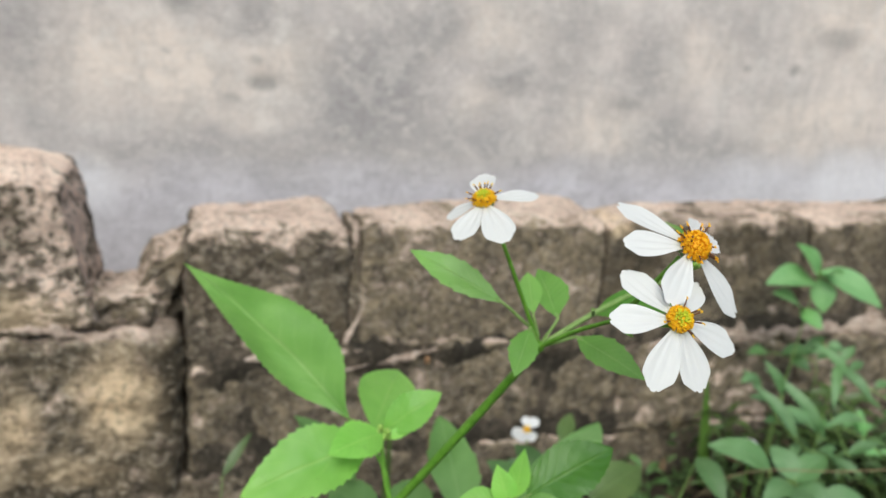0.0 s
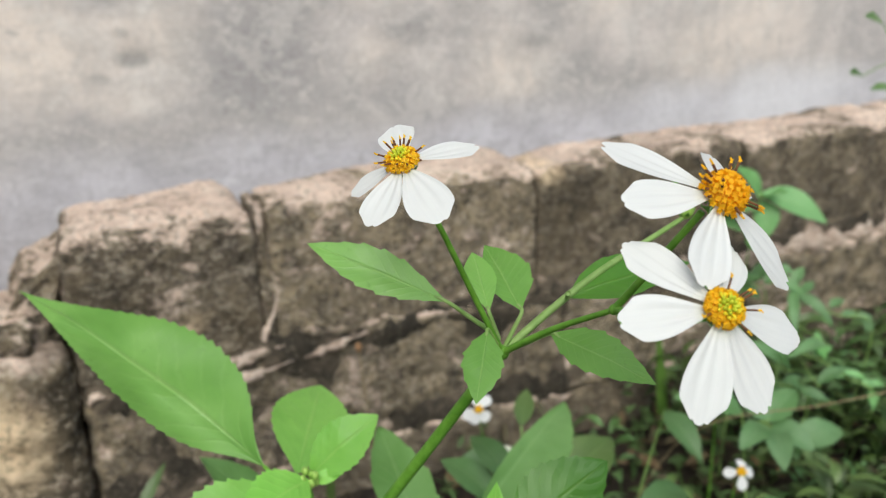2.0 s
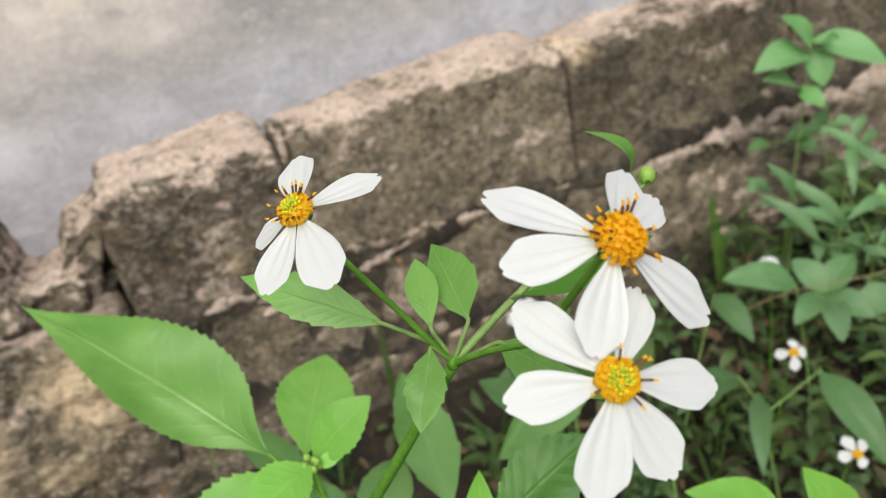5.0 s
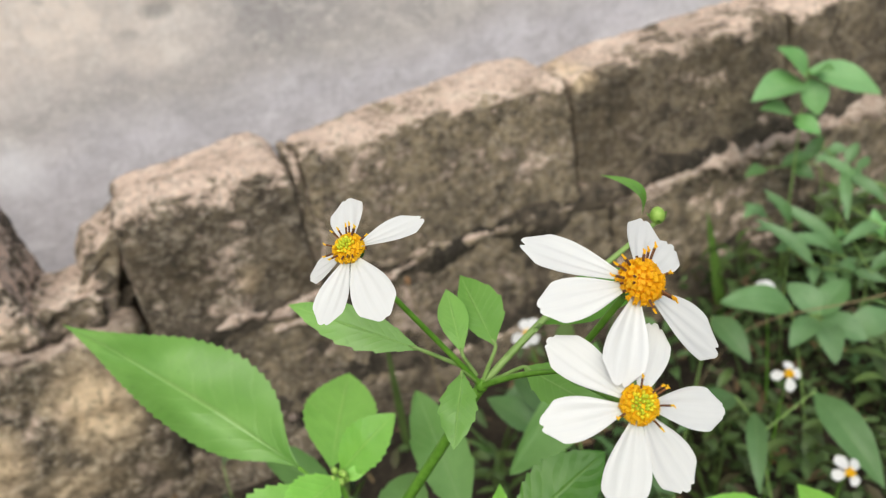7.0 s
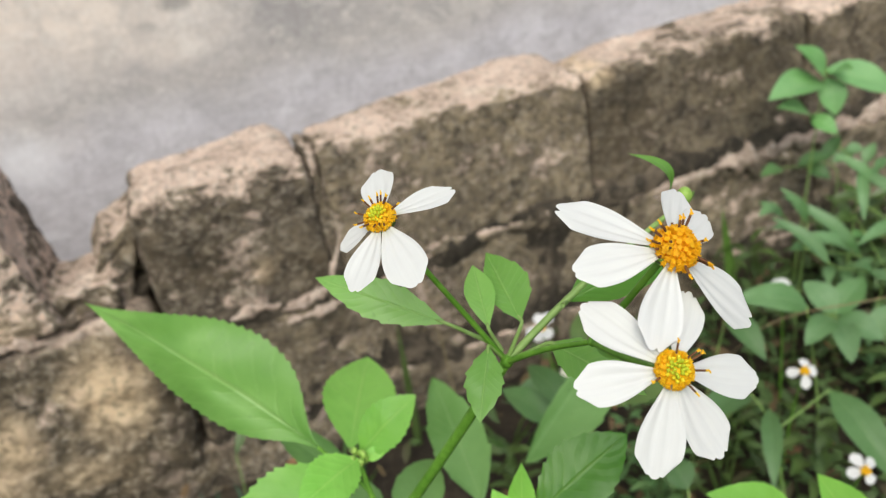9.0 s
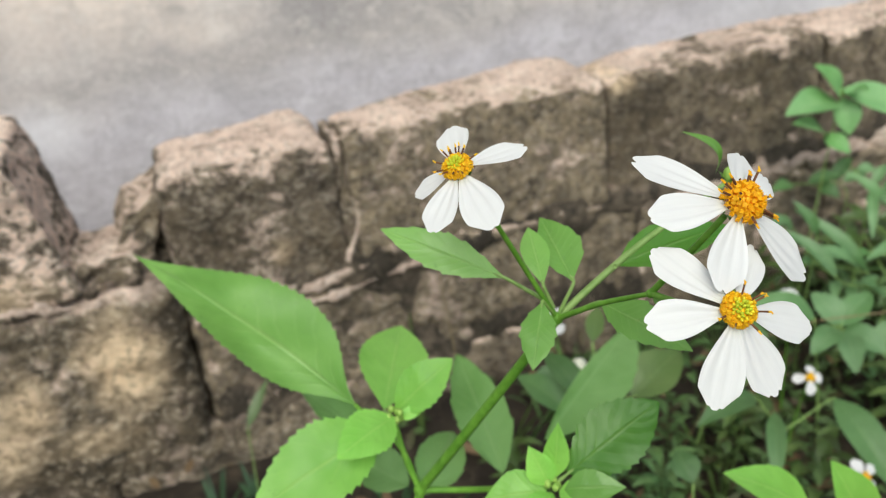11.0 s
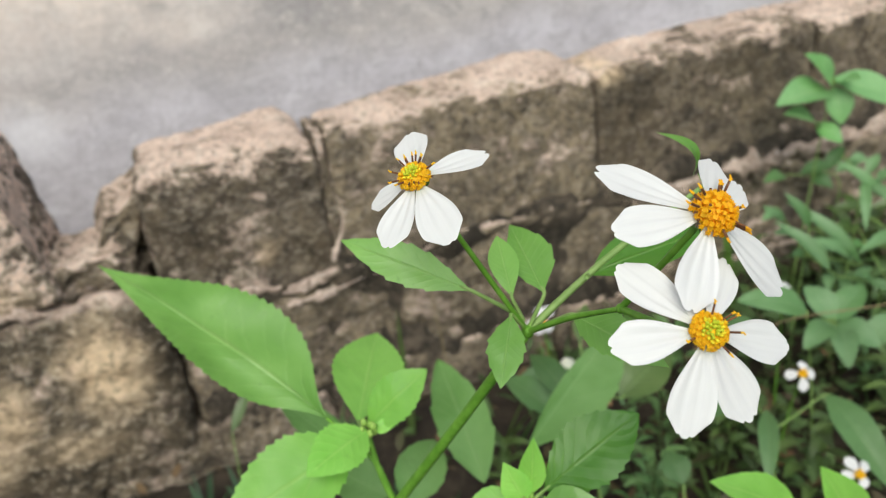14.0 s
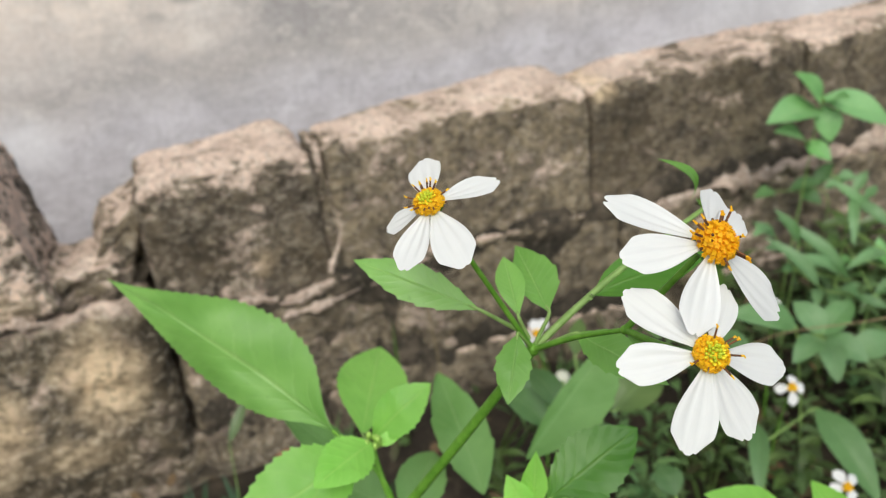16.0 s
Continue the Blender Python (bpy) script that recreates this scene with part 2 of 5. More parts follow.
def mortar_material():
    k = Mat("old_mortar")
    v = k.coords("Object")
    pits = k.noise(v, 70.0, 6, 0.7)
    fine = k.noise(v, 240.0, 4, 0.75)
    big = k.noise(v, 16.0, 6, 0.62, 0.5)
    c = k.ramp(big, (0.38, (0.035, 0.029, 0.021)), (0.52, (0.085, 0.068, 0.050)), (0.66, (0.26, 0.205, 0.15)))
    c = k.mix(k.ramp(pits, (0.40, 0.85), (0.50, 0.0)), c, (0.040, 0.034, 0.026))
    c = k.mix(k.ramp(fine, (0.57, 0.0), (0.66, 0.6)), c, (0.42, 0.345, 0.26))
    return k.out(c, 0.95, k.math("ADD", pits, k.math("MULTIPLY", fine, 0.5)), 0.008, 1.0)


def soil_material():
    k = Mat("soil_and_litter")
    v = k.coords("Object")
    a = k.noise(v, 18.0, 8, 0.7)
    b = k.noise(v, 160.0, 5, 0.7)
    c = k.ramp(a, (0.35, (0.024, 0.018, 0.013)), (0.55, (0.050, 0.038, 0.026)), (0.7, (0.10, 0.075, 0.05)))
    c = k.mix(k.ramp(b, (0.55, 0.0), (0.7, 0.6)), c, (0.15, 0.115, 0.075))
    return k.out(c, 0.95, k.math("ADD", a, b), 0.012, 0.9)


def leaf_material(name, blade, vein, light, veins=9.0, gloss=0.45, through_light=0.3, vary=0.1, quilt=0.12):
    k = Mat(name)
    tc = k.t.nodes.new("ShaderNodeTexCoord")
    s = k.sep(tc.outputs["UV"])
    u, across = s[0], k.math("ABSOLUTE", k.math("SUBTRACT", s[1], 0.5))
    v = k.coords("Object", jitter=True)
    mid = k.ramp(across, (0.0, 1.0), (0.035, 0.0))
    wob = k.noise(v, 90.0, 3, 0.5)
    along = k.math("SUBTRACT", k.math("MULTIPLY", u, veins), k.math("MULTIPLY", across, 4.2))
    along = k.math("ADD", along, k.math("MULTIPLY", wob, 0.9))
    swell = k.math("PINGPONG", along, 0.5)
    lat = k.ramp(swell, (0.0, 1.0), (0.16, 0.0))
    lat = k.math("MULTIPLY", lat, k.ramp(k.noise(v, 60.0, 2, 0.5), (0.4, 0.0), (0.65, 1.0)))
    patch = k.noise(v, 45.0, 5, 0.6)
    c = k.mix(k.ramp(patch, (0.32, 0.0), (0.68, 1.0)), blade, light)
    c = k.mix(k.ramp(k.noise(v, 22.0, 3, 0.5), (0.44, 0.0), (0.64, 0.75)), c, (0.62 * blade[0], 0.76 * blade[1], 0.45 * blade[2]))
    speck = k.noise(v, 420.0, 3, 0.6)
    c = k.mix(k.ramp(speck, (0.62, 0.0), (0.75, 0.30)), c, tuple(0.6 * x for x in blade))
    c = k.mix(k.math("MULTIPLY", lat, 0.15), c, vein)
    c = k.mix(k.math("MULTIPLY", mid, 0.42), c, vein)
    bright = k.chance(1.0 - vary, 1.0 + vary)
    tint = k.t.nodes.new("ShaderNodeCombineXYZ")
    for i, f in enumerate((1.0, 1.0, 0.9)):
        k.link(k.math("MULTIPLY", bright, f) if f != 1.0 else bright, tint.inputs[i])
    c = k.mix(1.0, c, tint.outputs[0], "MULTIPLY")
    h = k.math("SUBTRACT", k.math("MULTIPLY", patch, 0.7), k.math("ADD", k.math("MULTIPLY", lat, 0.16), k.math("MULTIPLY", mid, 0.5)))
    h = k.math("ADD", h, k.math("MULTIPLY", k.ramp(swell, (0.0, 0.0), (0.5, 1.0)), quilt))
    k.out(c, k.math("MULTIPLY", k.ramp(patch, (0.3, 1.15), (0.7, 0.85)), gloss), h, 0.0010, 0.42)
    k.bsdf.inputs["Specular IOR Level"].default_value = 0.6
    return k.translucent(k.mix(1.0, c, (1.0, 1.0, 0.5), "MULTIPLY"), through_light)


def petal_material():
    k = Mat("white_petal")
    tc = k.t.nodes.new("ShaderNodeTexCoord")
    s = k.sep(tc.outputs["UV"])
    v = k.math("MULTIPLY", s[1], 7.0)
    lines = k.math("PINGPONG", v, 0.5)
    n = k.noise(k.coords("Object", jitter=True), 180.0, 4, 0.5)
    c = k.mix(k.ramp(n, (0.4, 0.0), (0.75, 0.5)), (0.73, 0.73, 0.73), (0.68, 0.68, 0.69))
    c = k.mix(k.math("MULTIPLY", k.ramp(lines, (0.0, 0.12), (0.20, 0.0)), k.ramp(s[0], (0.1, 0.3), (0.5, 1.0))), c, (0.60, 0.60, 0.62))
    c = k.mix(k.ramp(s[0], (0.0, 0.6), (0.22, 0.0)), c, (0.72, 0.74, 0.52))
    k.out(c, 0.5, k.math("ADD", k.math("MULTIPLY", lines, 0.4), k.math("MULTIPLY", n, 0.6)), 0.0004, 0.22)
    return k.translucent((0.72, 0.72, 0.72), 0.22)


def plain_material(name, a, b, scale=300.0, rough=0.6, bump=0.0004, clear=0.0):
    k = Mat(name)
    n = k.noise(k.coords("Object", jitter=True), scale, 4, 0.6)
    k.out(k.mix(k.ramp(n, (0.35, 0.0), (0.65, 1.0)), a, b), rough, n, bump, 0.5)
    return k.translucent(b, clear) if clear else k.m


PLASTER = plaster_material()
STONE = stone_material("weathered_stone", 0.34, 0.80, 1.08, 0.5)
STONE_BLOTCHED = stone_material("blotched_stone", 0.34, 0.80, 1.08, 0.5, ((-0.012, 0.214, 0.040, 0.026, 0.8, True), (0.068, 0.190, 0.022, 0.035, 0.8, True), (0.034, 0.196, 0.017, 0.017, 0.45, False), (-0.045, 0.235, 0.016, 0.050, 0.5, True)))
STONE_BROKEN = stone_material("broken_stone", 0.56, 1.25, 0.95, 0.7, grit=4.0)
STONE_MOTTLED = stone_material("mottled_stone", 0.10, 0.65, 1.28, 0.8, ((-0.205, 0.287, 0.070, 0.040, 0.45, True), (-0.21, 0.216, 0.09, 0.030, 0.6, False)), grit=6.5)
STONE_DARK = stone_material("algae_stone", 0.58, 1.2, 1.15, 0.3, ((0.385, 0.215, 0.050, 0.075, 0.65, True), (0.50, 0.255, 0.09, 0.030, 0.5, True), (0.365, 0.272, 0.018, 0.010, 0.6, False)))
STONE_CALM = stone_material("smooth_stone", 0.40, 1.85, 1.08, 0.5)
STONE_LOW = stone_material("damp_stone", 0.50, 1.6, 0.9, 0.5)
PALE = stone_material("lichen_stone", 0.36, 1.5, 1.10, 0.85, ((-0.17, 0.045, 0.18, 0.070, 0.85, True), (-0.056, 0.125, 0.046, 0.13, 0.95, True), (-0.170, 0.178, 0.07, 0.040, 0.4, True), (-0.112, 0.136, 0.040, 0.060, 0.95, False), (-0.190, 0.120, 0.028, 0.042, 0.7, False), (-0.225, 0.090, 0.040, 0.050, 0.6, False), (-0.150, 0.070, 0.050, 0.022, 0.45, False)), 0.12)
MORTAR = mortar_material()
SOIL = soil_material()
LEAF = leaf_material("green_leaf", (0.175, 0.368, 0.078), (0.36, 0.55, 0.20), (0.222, 0.435, 0.102), veins=11, gloss=0.40, quilt=0.06)
LEAF_DEEP = leaf_material("deep_green_leaf", (0.070, 0.216, 0.016), (0.17, 0.33, 0.06), (0.108, 0.272, 0.029), veins=8, quilt=0.22)
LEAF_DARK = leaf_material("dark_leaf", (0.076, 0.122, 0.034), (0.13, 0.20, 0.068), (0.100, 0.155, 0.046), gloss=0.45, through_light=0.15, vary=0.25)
LEAF_YOUNG = leaf_material("young_leaf", (0.300, 0.640, 0.125), (0.45, 0.72, 0.20), (0.380, 0.735, 0.165), veins=8, through_light=0.4, quilt=0.15)
LEAF_WEED = leaf_material("weed_leaf", (0.092, 0.172, 0.060), (0.17, 0.27, 0.12), (0.135, 0.230, 0.085), veins=10, gloss=0.5, through_light=0.2, vary=0.22)
GRASS_BLUE = leaf_material("bluish_grass", (0.036, 0.075, 0.036), (0.08, 0.13, 0.07), (0.060, 0.115, 0.058), veins=3, gloss=0.4, through_light=0.15, vary=0.3)
LEAF_BLADE = leaf_material("grass_blade", (0.125, 0.240, 0.045), (0.20, 0.32, 0.09), (0.165, 0.300, 0.065), veins=3, gloss=0.5, through_light=0.25)
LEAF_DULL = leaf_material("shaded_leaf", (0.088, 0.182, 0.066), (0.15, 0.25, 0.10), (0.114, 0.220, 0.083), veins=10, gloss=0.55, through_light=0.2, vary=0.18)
LEAF_BRIGHT = leaf_material("bright_weed_leaf", (0.19, 0.40, 0.165), (0.33, 0.52, 0.26), (0.25, 0.48, 0.21), veins=10, gloss=0.55, through_light=0.25, vary=0.12)
LEAF_SAGE = leaf_material("sage_green_leaf", (0.126, 0.245, 0.110), (0.21, 0.34, 0.18), (0.162, 0.292, 0.138), veins=8, gloss=0.55, through_light=0.25, vary=0.18)
LEAF_PALE = leaf_material("pale_leaf", (0.172, 0.332, 0.106), (0.26, 0.41, 0.17), (0.202, 0.368, 0.128), veins=9, gloss=0.6, through_light=0.25)
LEAF_FRESH = leaf_material("fresh_leaf", (0.225, 0.500, 0.092), (0.38, 0.62, 0.17), (0.285, 0.580, 0.120), veins=8, through_light=0.35, quilt=0.15)
DEAD_LEAF = leaf_material("brown_leaf", (0.20, 0.105, 0.055), (0.28, 0.17, 0.09), (0.30, 0.165, 0.085), gloss=0.8, through_light=0.1)
DEAD = leaf_material("dead_leaf", (0.125, 0.080, 0.045), (0.20, 0.14, 0.085), (0.21, 0.135, 0.075), gloss=0.8, through_light=0.1)
def cover_material():
    k = Mat("ground_leaf")
    island = k.t.nodes.new("ShaderNodeNewGeometry").outputs["Random Per Island"]
    c = k.ramp(island, (0.0, (0.105, 0.072, 0.042)), (0.18, (0.070, 0.060, 0.030)), (0.30, (0.052, 0.085, 0.026)), (0.6, (0.078, 0.125, 0.040)), (1.0, (0.130, 0.205, 0.070)))
    c = k.mix(k.ramp(k.noise(k.coords("Object"), 300.0, 3, 0.6), (0.45, 0.0), (0.7, 0.5)), c, (0.05, 0.10, 0.03))
    k.out(c, 0.55)
    return k.translucent(c, 0.2)


COVER = cover_material()
PETAL = petal_material()
STEM = plain_material("green_stem", (0.092, 0.230, 0.020), (0.150, 0.325, 0.038), 220.0, 0.5, 0.0005)
STEM_PALE = plain_material("pale_stem", (0.17, 0.28, 0.07), (0.24, 0.36, 0.11), 220.0, 0.5, 0.0005)
STEM_DARK = plain_material("dark_stem", (0.045, 0.085, 0.022), (0.075, 0.13, 0.035), 220.0, 0.6, 0.0005)
SEPAL = plain_material("green_bract", (0.09, 0.22, 0.03), (0.16, 0.33, 0.06), 300.0, 0.5, 0.0005, 0.2)
BUD = plain_material("green_bud", (0.20, 0.37, 0.055), (0.33, 0.47, 0.11), 400.0, 0.5)
FLORET = plain_material("orange_floret", (0.90, 0.49, 0.008), (0.95, 0.62, 0.02), 500.0, 0.5, 0.0003, 0.45)
FLORET_PALE = plain_material("yellow_floret", (0.90, 0.52, 0.010), (0.95, 0.68, 0.03), 500.0, 0.5, 0.0003, 0.45)
FLORET_DEEP = plain_material("amber_disc", (0.88, 0.46, 0.010), (0.92, 0.54, 0.016), 500.0, 0.6)
FLORET_MID = plain_material("lime_floret_bud", (0.60, 0.52, 0.015), (0.70, 0.56, 0.02), 500.0, 0.5)
FLORET_BUD = plain_material("greenish_floret_bud", (0.40, 0.46, 0.020), (0.50, 0.53, 0.03), 500.0, 0.5)
ANTHER = plain_material("dark_anther", (0.085, 0.035, 0.014), (0.16, 0.065, 0.022), 500.0, 0.6)
ROOT = plain_material("dry_root", (0.46, 0.35, 0.28), (0.68, 0.55, 0.46), 160.0, 0.9, 0.001)
ROOT_MORTAR = stone_material("pale_mortar", -0.35, 1.3, 0.86, 0.7)
LEDGE = stone_material("tan_mortar", -0.25, 1.6, 0.75, 0.7)
DRY = plain_material("dry_grass", (0.20, 0.155, 0.08), (0.28, 0.22, 0.12), 160.0, 0.8, 0.0005)


# ---- mesh helpers ----
def part(name, bm, material, parent=None, label="", smooth=True):
    """Links a bmesh as one mesh object, under a thing or a part."""
    me = bpy.data.meshes.new(name)
    bm.to_mesh(me)
    bm.free()
    me.materials.append(material)
    if smooth:
        me.polygons.foreach_set("use_smooth", [True] * len(me.polygons))
    ob = new(name, me)
    if parent is not None:
        ob.parent = parent
    if label:
        tagged(ob, label=label)
    return ob


def grid_faces(bm, rows):
    """Quads between rows of vertices."""
    for a, b in zip(rows, rows[1:]):
        for i in range(len(a) - 1):
            bm.faces.new((a[i], a[i + 1], b[i + 1], b[i]))


def smooth_path(points, steps=8):
    """Catmull-Rom through the points."""
    p = [Vector(q) for q in points]
    p = [2 * p[0] - p[1]] + p + [2 * p[-1] - p[-2]]
    out = []
    for i in range(1, len(p) - 2):
        for s in range(steps):
            t = s / steps
            a, b, c, d = p[i - 1:i + 3]
            out.append(0.5 * ((2 * b) + (c - a) * t + (2 * a - 5 * b + 4 * c - d) * t * t + (3 * b - a - 3 * c + d) * t ** 3))
    out.append(p[-2])
    return out


def tube(bm, points, r0, r1, sides=10, steps=8, ridges=0.0):
    path = smooth_path(points, steps)
    side = None
    rings = []
    for i, q in enumerate(path):
        d = (path[min(i + 1, len(path) - 1)] - path[max(i - 1, 0)]).normalized()
        side = d.orthogonal().normalized() if side is None else (side - d * side.dot(d)).normalized()
        up = d.cross(side)
        r = r0 + (r1 - r0) * i / (len(path) - 1)
        ring = []
        for k in range(sides):
            a = 2 * math.pi * k / sides
            rr = r * (1 + ridges * (1 if k % 2 else -1))
            ring.append(bm.verts.new(q + (side * math.cos(a) + up * math.sin(a)) * rr))
        rings.append(ring + [ring[0]])
    grid_faces(bm, rings)
    bm.faces.new(rings[0][:-1])
    bm.faces.new(rings[-1][:-1])


def basis(base, tip, facing):
    """A frame at base: x towards tip, z as near to facing as can be."""
    base, x = Vector(base), (Vector(tip) - Vector(base))
    x.normalize()
    f = Vector(facing)
    z = (f - x * f.dot(x)).normalized()
    y = z.cross(x)
    return Matrix(((x.x, y.x, z.x, base.x), (x.y, y.y, z.y, base.y), (x.z, y.z, z.z, base.z), (0, 0, 0, 1)))


def leaf_bmesh(m, length, width, teeth=14, arch=0.10, cup=0.18, widest=0.42, point=1.0, tooth=0.05, nu=56, nv=8, wave=0.0, seed=0.0, half=(1.0, 1.0), taper=0.25, buckle=0.05):
    """A serrated blade: a lens-shaped outline, bent along and folded across the midrib."""
    bm = bmesh.new()
    uv = bm.loops.layers.uv.new("UVMap")
    rows, where = [], {}
    e = math.log(0.5) / math.log(widest)
    for i in range(nu + 1):
        u = i / nu
        f = max(math.sin(math.pi * u ** e), 0.0) ** point
        f = f * (1 - taper * math.exp(-(u / 0.13) ** 2)) + 0.012 * (1 - u)
        row = []
        for j in range(nv + 1):
            v = 2 * j / nv - 1
            saw = (u * teeth + (0.45 if v < 0 else 0.0) + 0.25 * noise.noise((u * 3, seed, v > 0))) % 1.0
            y = (1 + tooth * abs(v) * (saw ** 1.7 - 0.35) * (1 if 0.12 < u < 0.97 else 0)) * 0.5 * width * f * v * (half[0] if v < 0 else half[1])
            z = arch * length * (math.sin(math.pi * u) - 0.35 * u * u * 2) + cup * abs(y)
            z += wave * width * math.sin(9 * u + 3 * v + seed) * abs(v)
            z += buckle * width * math.sin(math.pi * u) * (noise.noise((u * 3.2, v * 1.4, seed)) + 0.35 * noise.noise((u * 8.0, v * 3.0, seed + 7)))
            w = bm.verts.new(m @ Vector((length * u, y, z)))
            where[w] = (u, j / nv)
            row.append(w)
        rows.append(row)
    grid_faces(bm, rows)
    for face in bm.faces:
        for loop in face.loops:
            loop[uv].uv = where[loop.vert]
    return bm


def leaf(parent, base, tip, width, facing, material=None, name="leaf", petiole=None, label="", **shape):
    """A leaf blade from base to tip under a plant, with an optional stalk back to a point of the stem."""
    base, tip = Vector(base), Vector(tip)
    bm = leaf_bmesh(basis(base, tip, facing), (tip - base).length, width, seed=base.x * 911, **shape)
    ob = part(name, bm, material or LEAF, parent, label)
    if petiole is not None:
        b = bmesh.new()
        p = Vector(petiole)
        tube(b, [p, p.lerp(base, 0.5), base, base.lerp(tip, 0.1)], 0.0007, 0.0004, 7, 5)
        part("leaf_stalk", b, STEM_PALE, ob)
    return ob


def petal_bmesh(m, length, width, notch=0.06, bend=-0.05, groove=0.02, lobes=2, skew=0.0):
    bm = bmesh.new()
    uv = bm.loops.layers.uv.new("UVMap")
    nu, nv = 24, 24
    rows, where = [], {}
    for i in range(nu + 1):
        u = i / nu
        row = []
        f = (0.16 + 0.84 * math.sin(0.5 * math.pi * min(u / 0.68, 1.0)) ** 1.3) * math.sqrt(max(1 - max((u - 0.70) / 0.365, 0) ** 2.6, 0.0))
        for j in range(nv + 1):
            v = 2 * j / nv - 1
            cut = sum(math.exp(-((v - q) / 0.13) ** 2) for q in ((-0.40, 0.34) if lobes == 3 else (0.12,)))
            tip = 1 - 0.17 * abs(v) ** 3.0 - notch * cut
            x = length * u * (1 - (1 - tip) * u ** 5)
            y = 0.5 * width * f * v + skew * width * u * u
            z = bend * length * u * u + 0.10 * width * (1 - v * v) * math.sin(math.pi * u) * -0.6
            z += groove * width * math.cos(3.4 * math.pi * v + 0.6) * math.sin(math.pi * min(u * 1.1, 1))
            w = bm.verts.new(m @ Vector((x, y, z)))
            where[w] = (u, j / nv)
            row.append(w)
        rows.append(row)
    grid_faces(bm, rows)
    for face in bm.faces:
        for loop in face.loops:
            loop[uv].uv = where[loop.vert]
    return bm


def blob(bm, centre, radius, axis=(0, 0, 1), stretch=1.0, rings=5, sides=8):
    m = Matrix.Translation(centre) @ Vector(axis).to_track_quat("Z", "Y").to_matrix().to_4x4()
    rows = []
    for i in range(rings + 1):
        a = math.pi * (0.02 + 0.96 * i / rings)
        row = [bm.verts.new(m @ Vector((radius * math.sin(a) * math.cos(2 * math.pi * k / sides), radius * math.sin(a) * math.sin(2 * math.pi * k / sides), -radius * stretch * math.cos(a)))) for k in range(sides)]
        rows.append(row + [row[0]])
    grid_faces(bm, rows)
    bm.faces.new(rows[0][:-1])
    bm.faces.new(rows[-1][:-1])


def floret(bm, foot, way, height, radius, lobes=5):
    """A tubular floret that flares into small lobes."""
    m = Matrix.Translation(foot) @ Vector(way).to_track_quat("Z", "Y").to_matrix().to_4x4()
    rows = []
    for h, r in ((0, 0.45), (0.55, 0.55), (0.80, 0.8), (0.95, 1.0)):
        row = []
        for k in range(2 * lobes):
            a = math.pi * k / lobes
            rr = radius * r * (1 if h < 0.9 or k % 2 == 0 else 0.62)
            row.append(bm.verts.new(m @ Vector((rr * math.cos(a), rr * math.sin(a), height * (h if h < 0.9 or k % 2 == 0 else 0.86)))))
        rows.append(row + [row[0]])
    grid_faces(bm, rows)
    bm.faces.new(rows[-1][:-1])


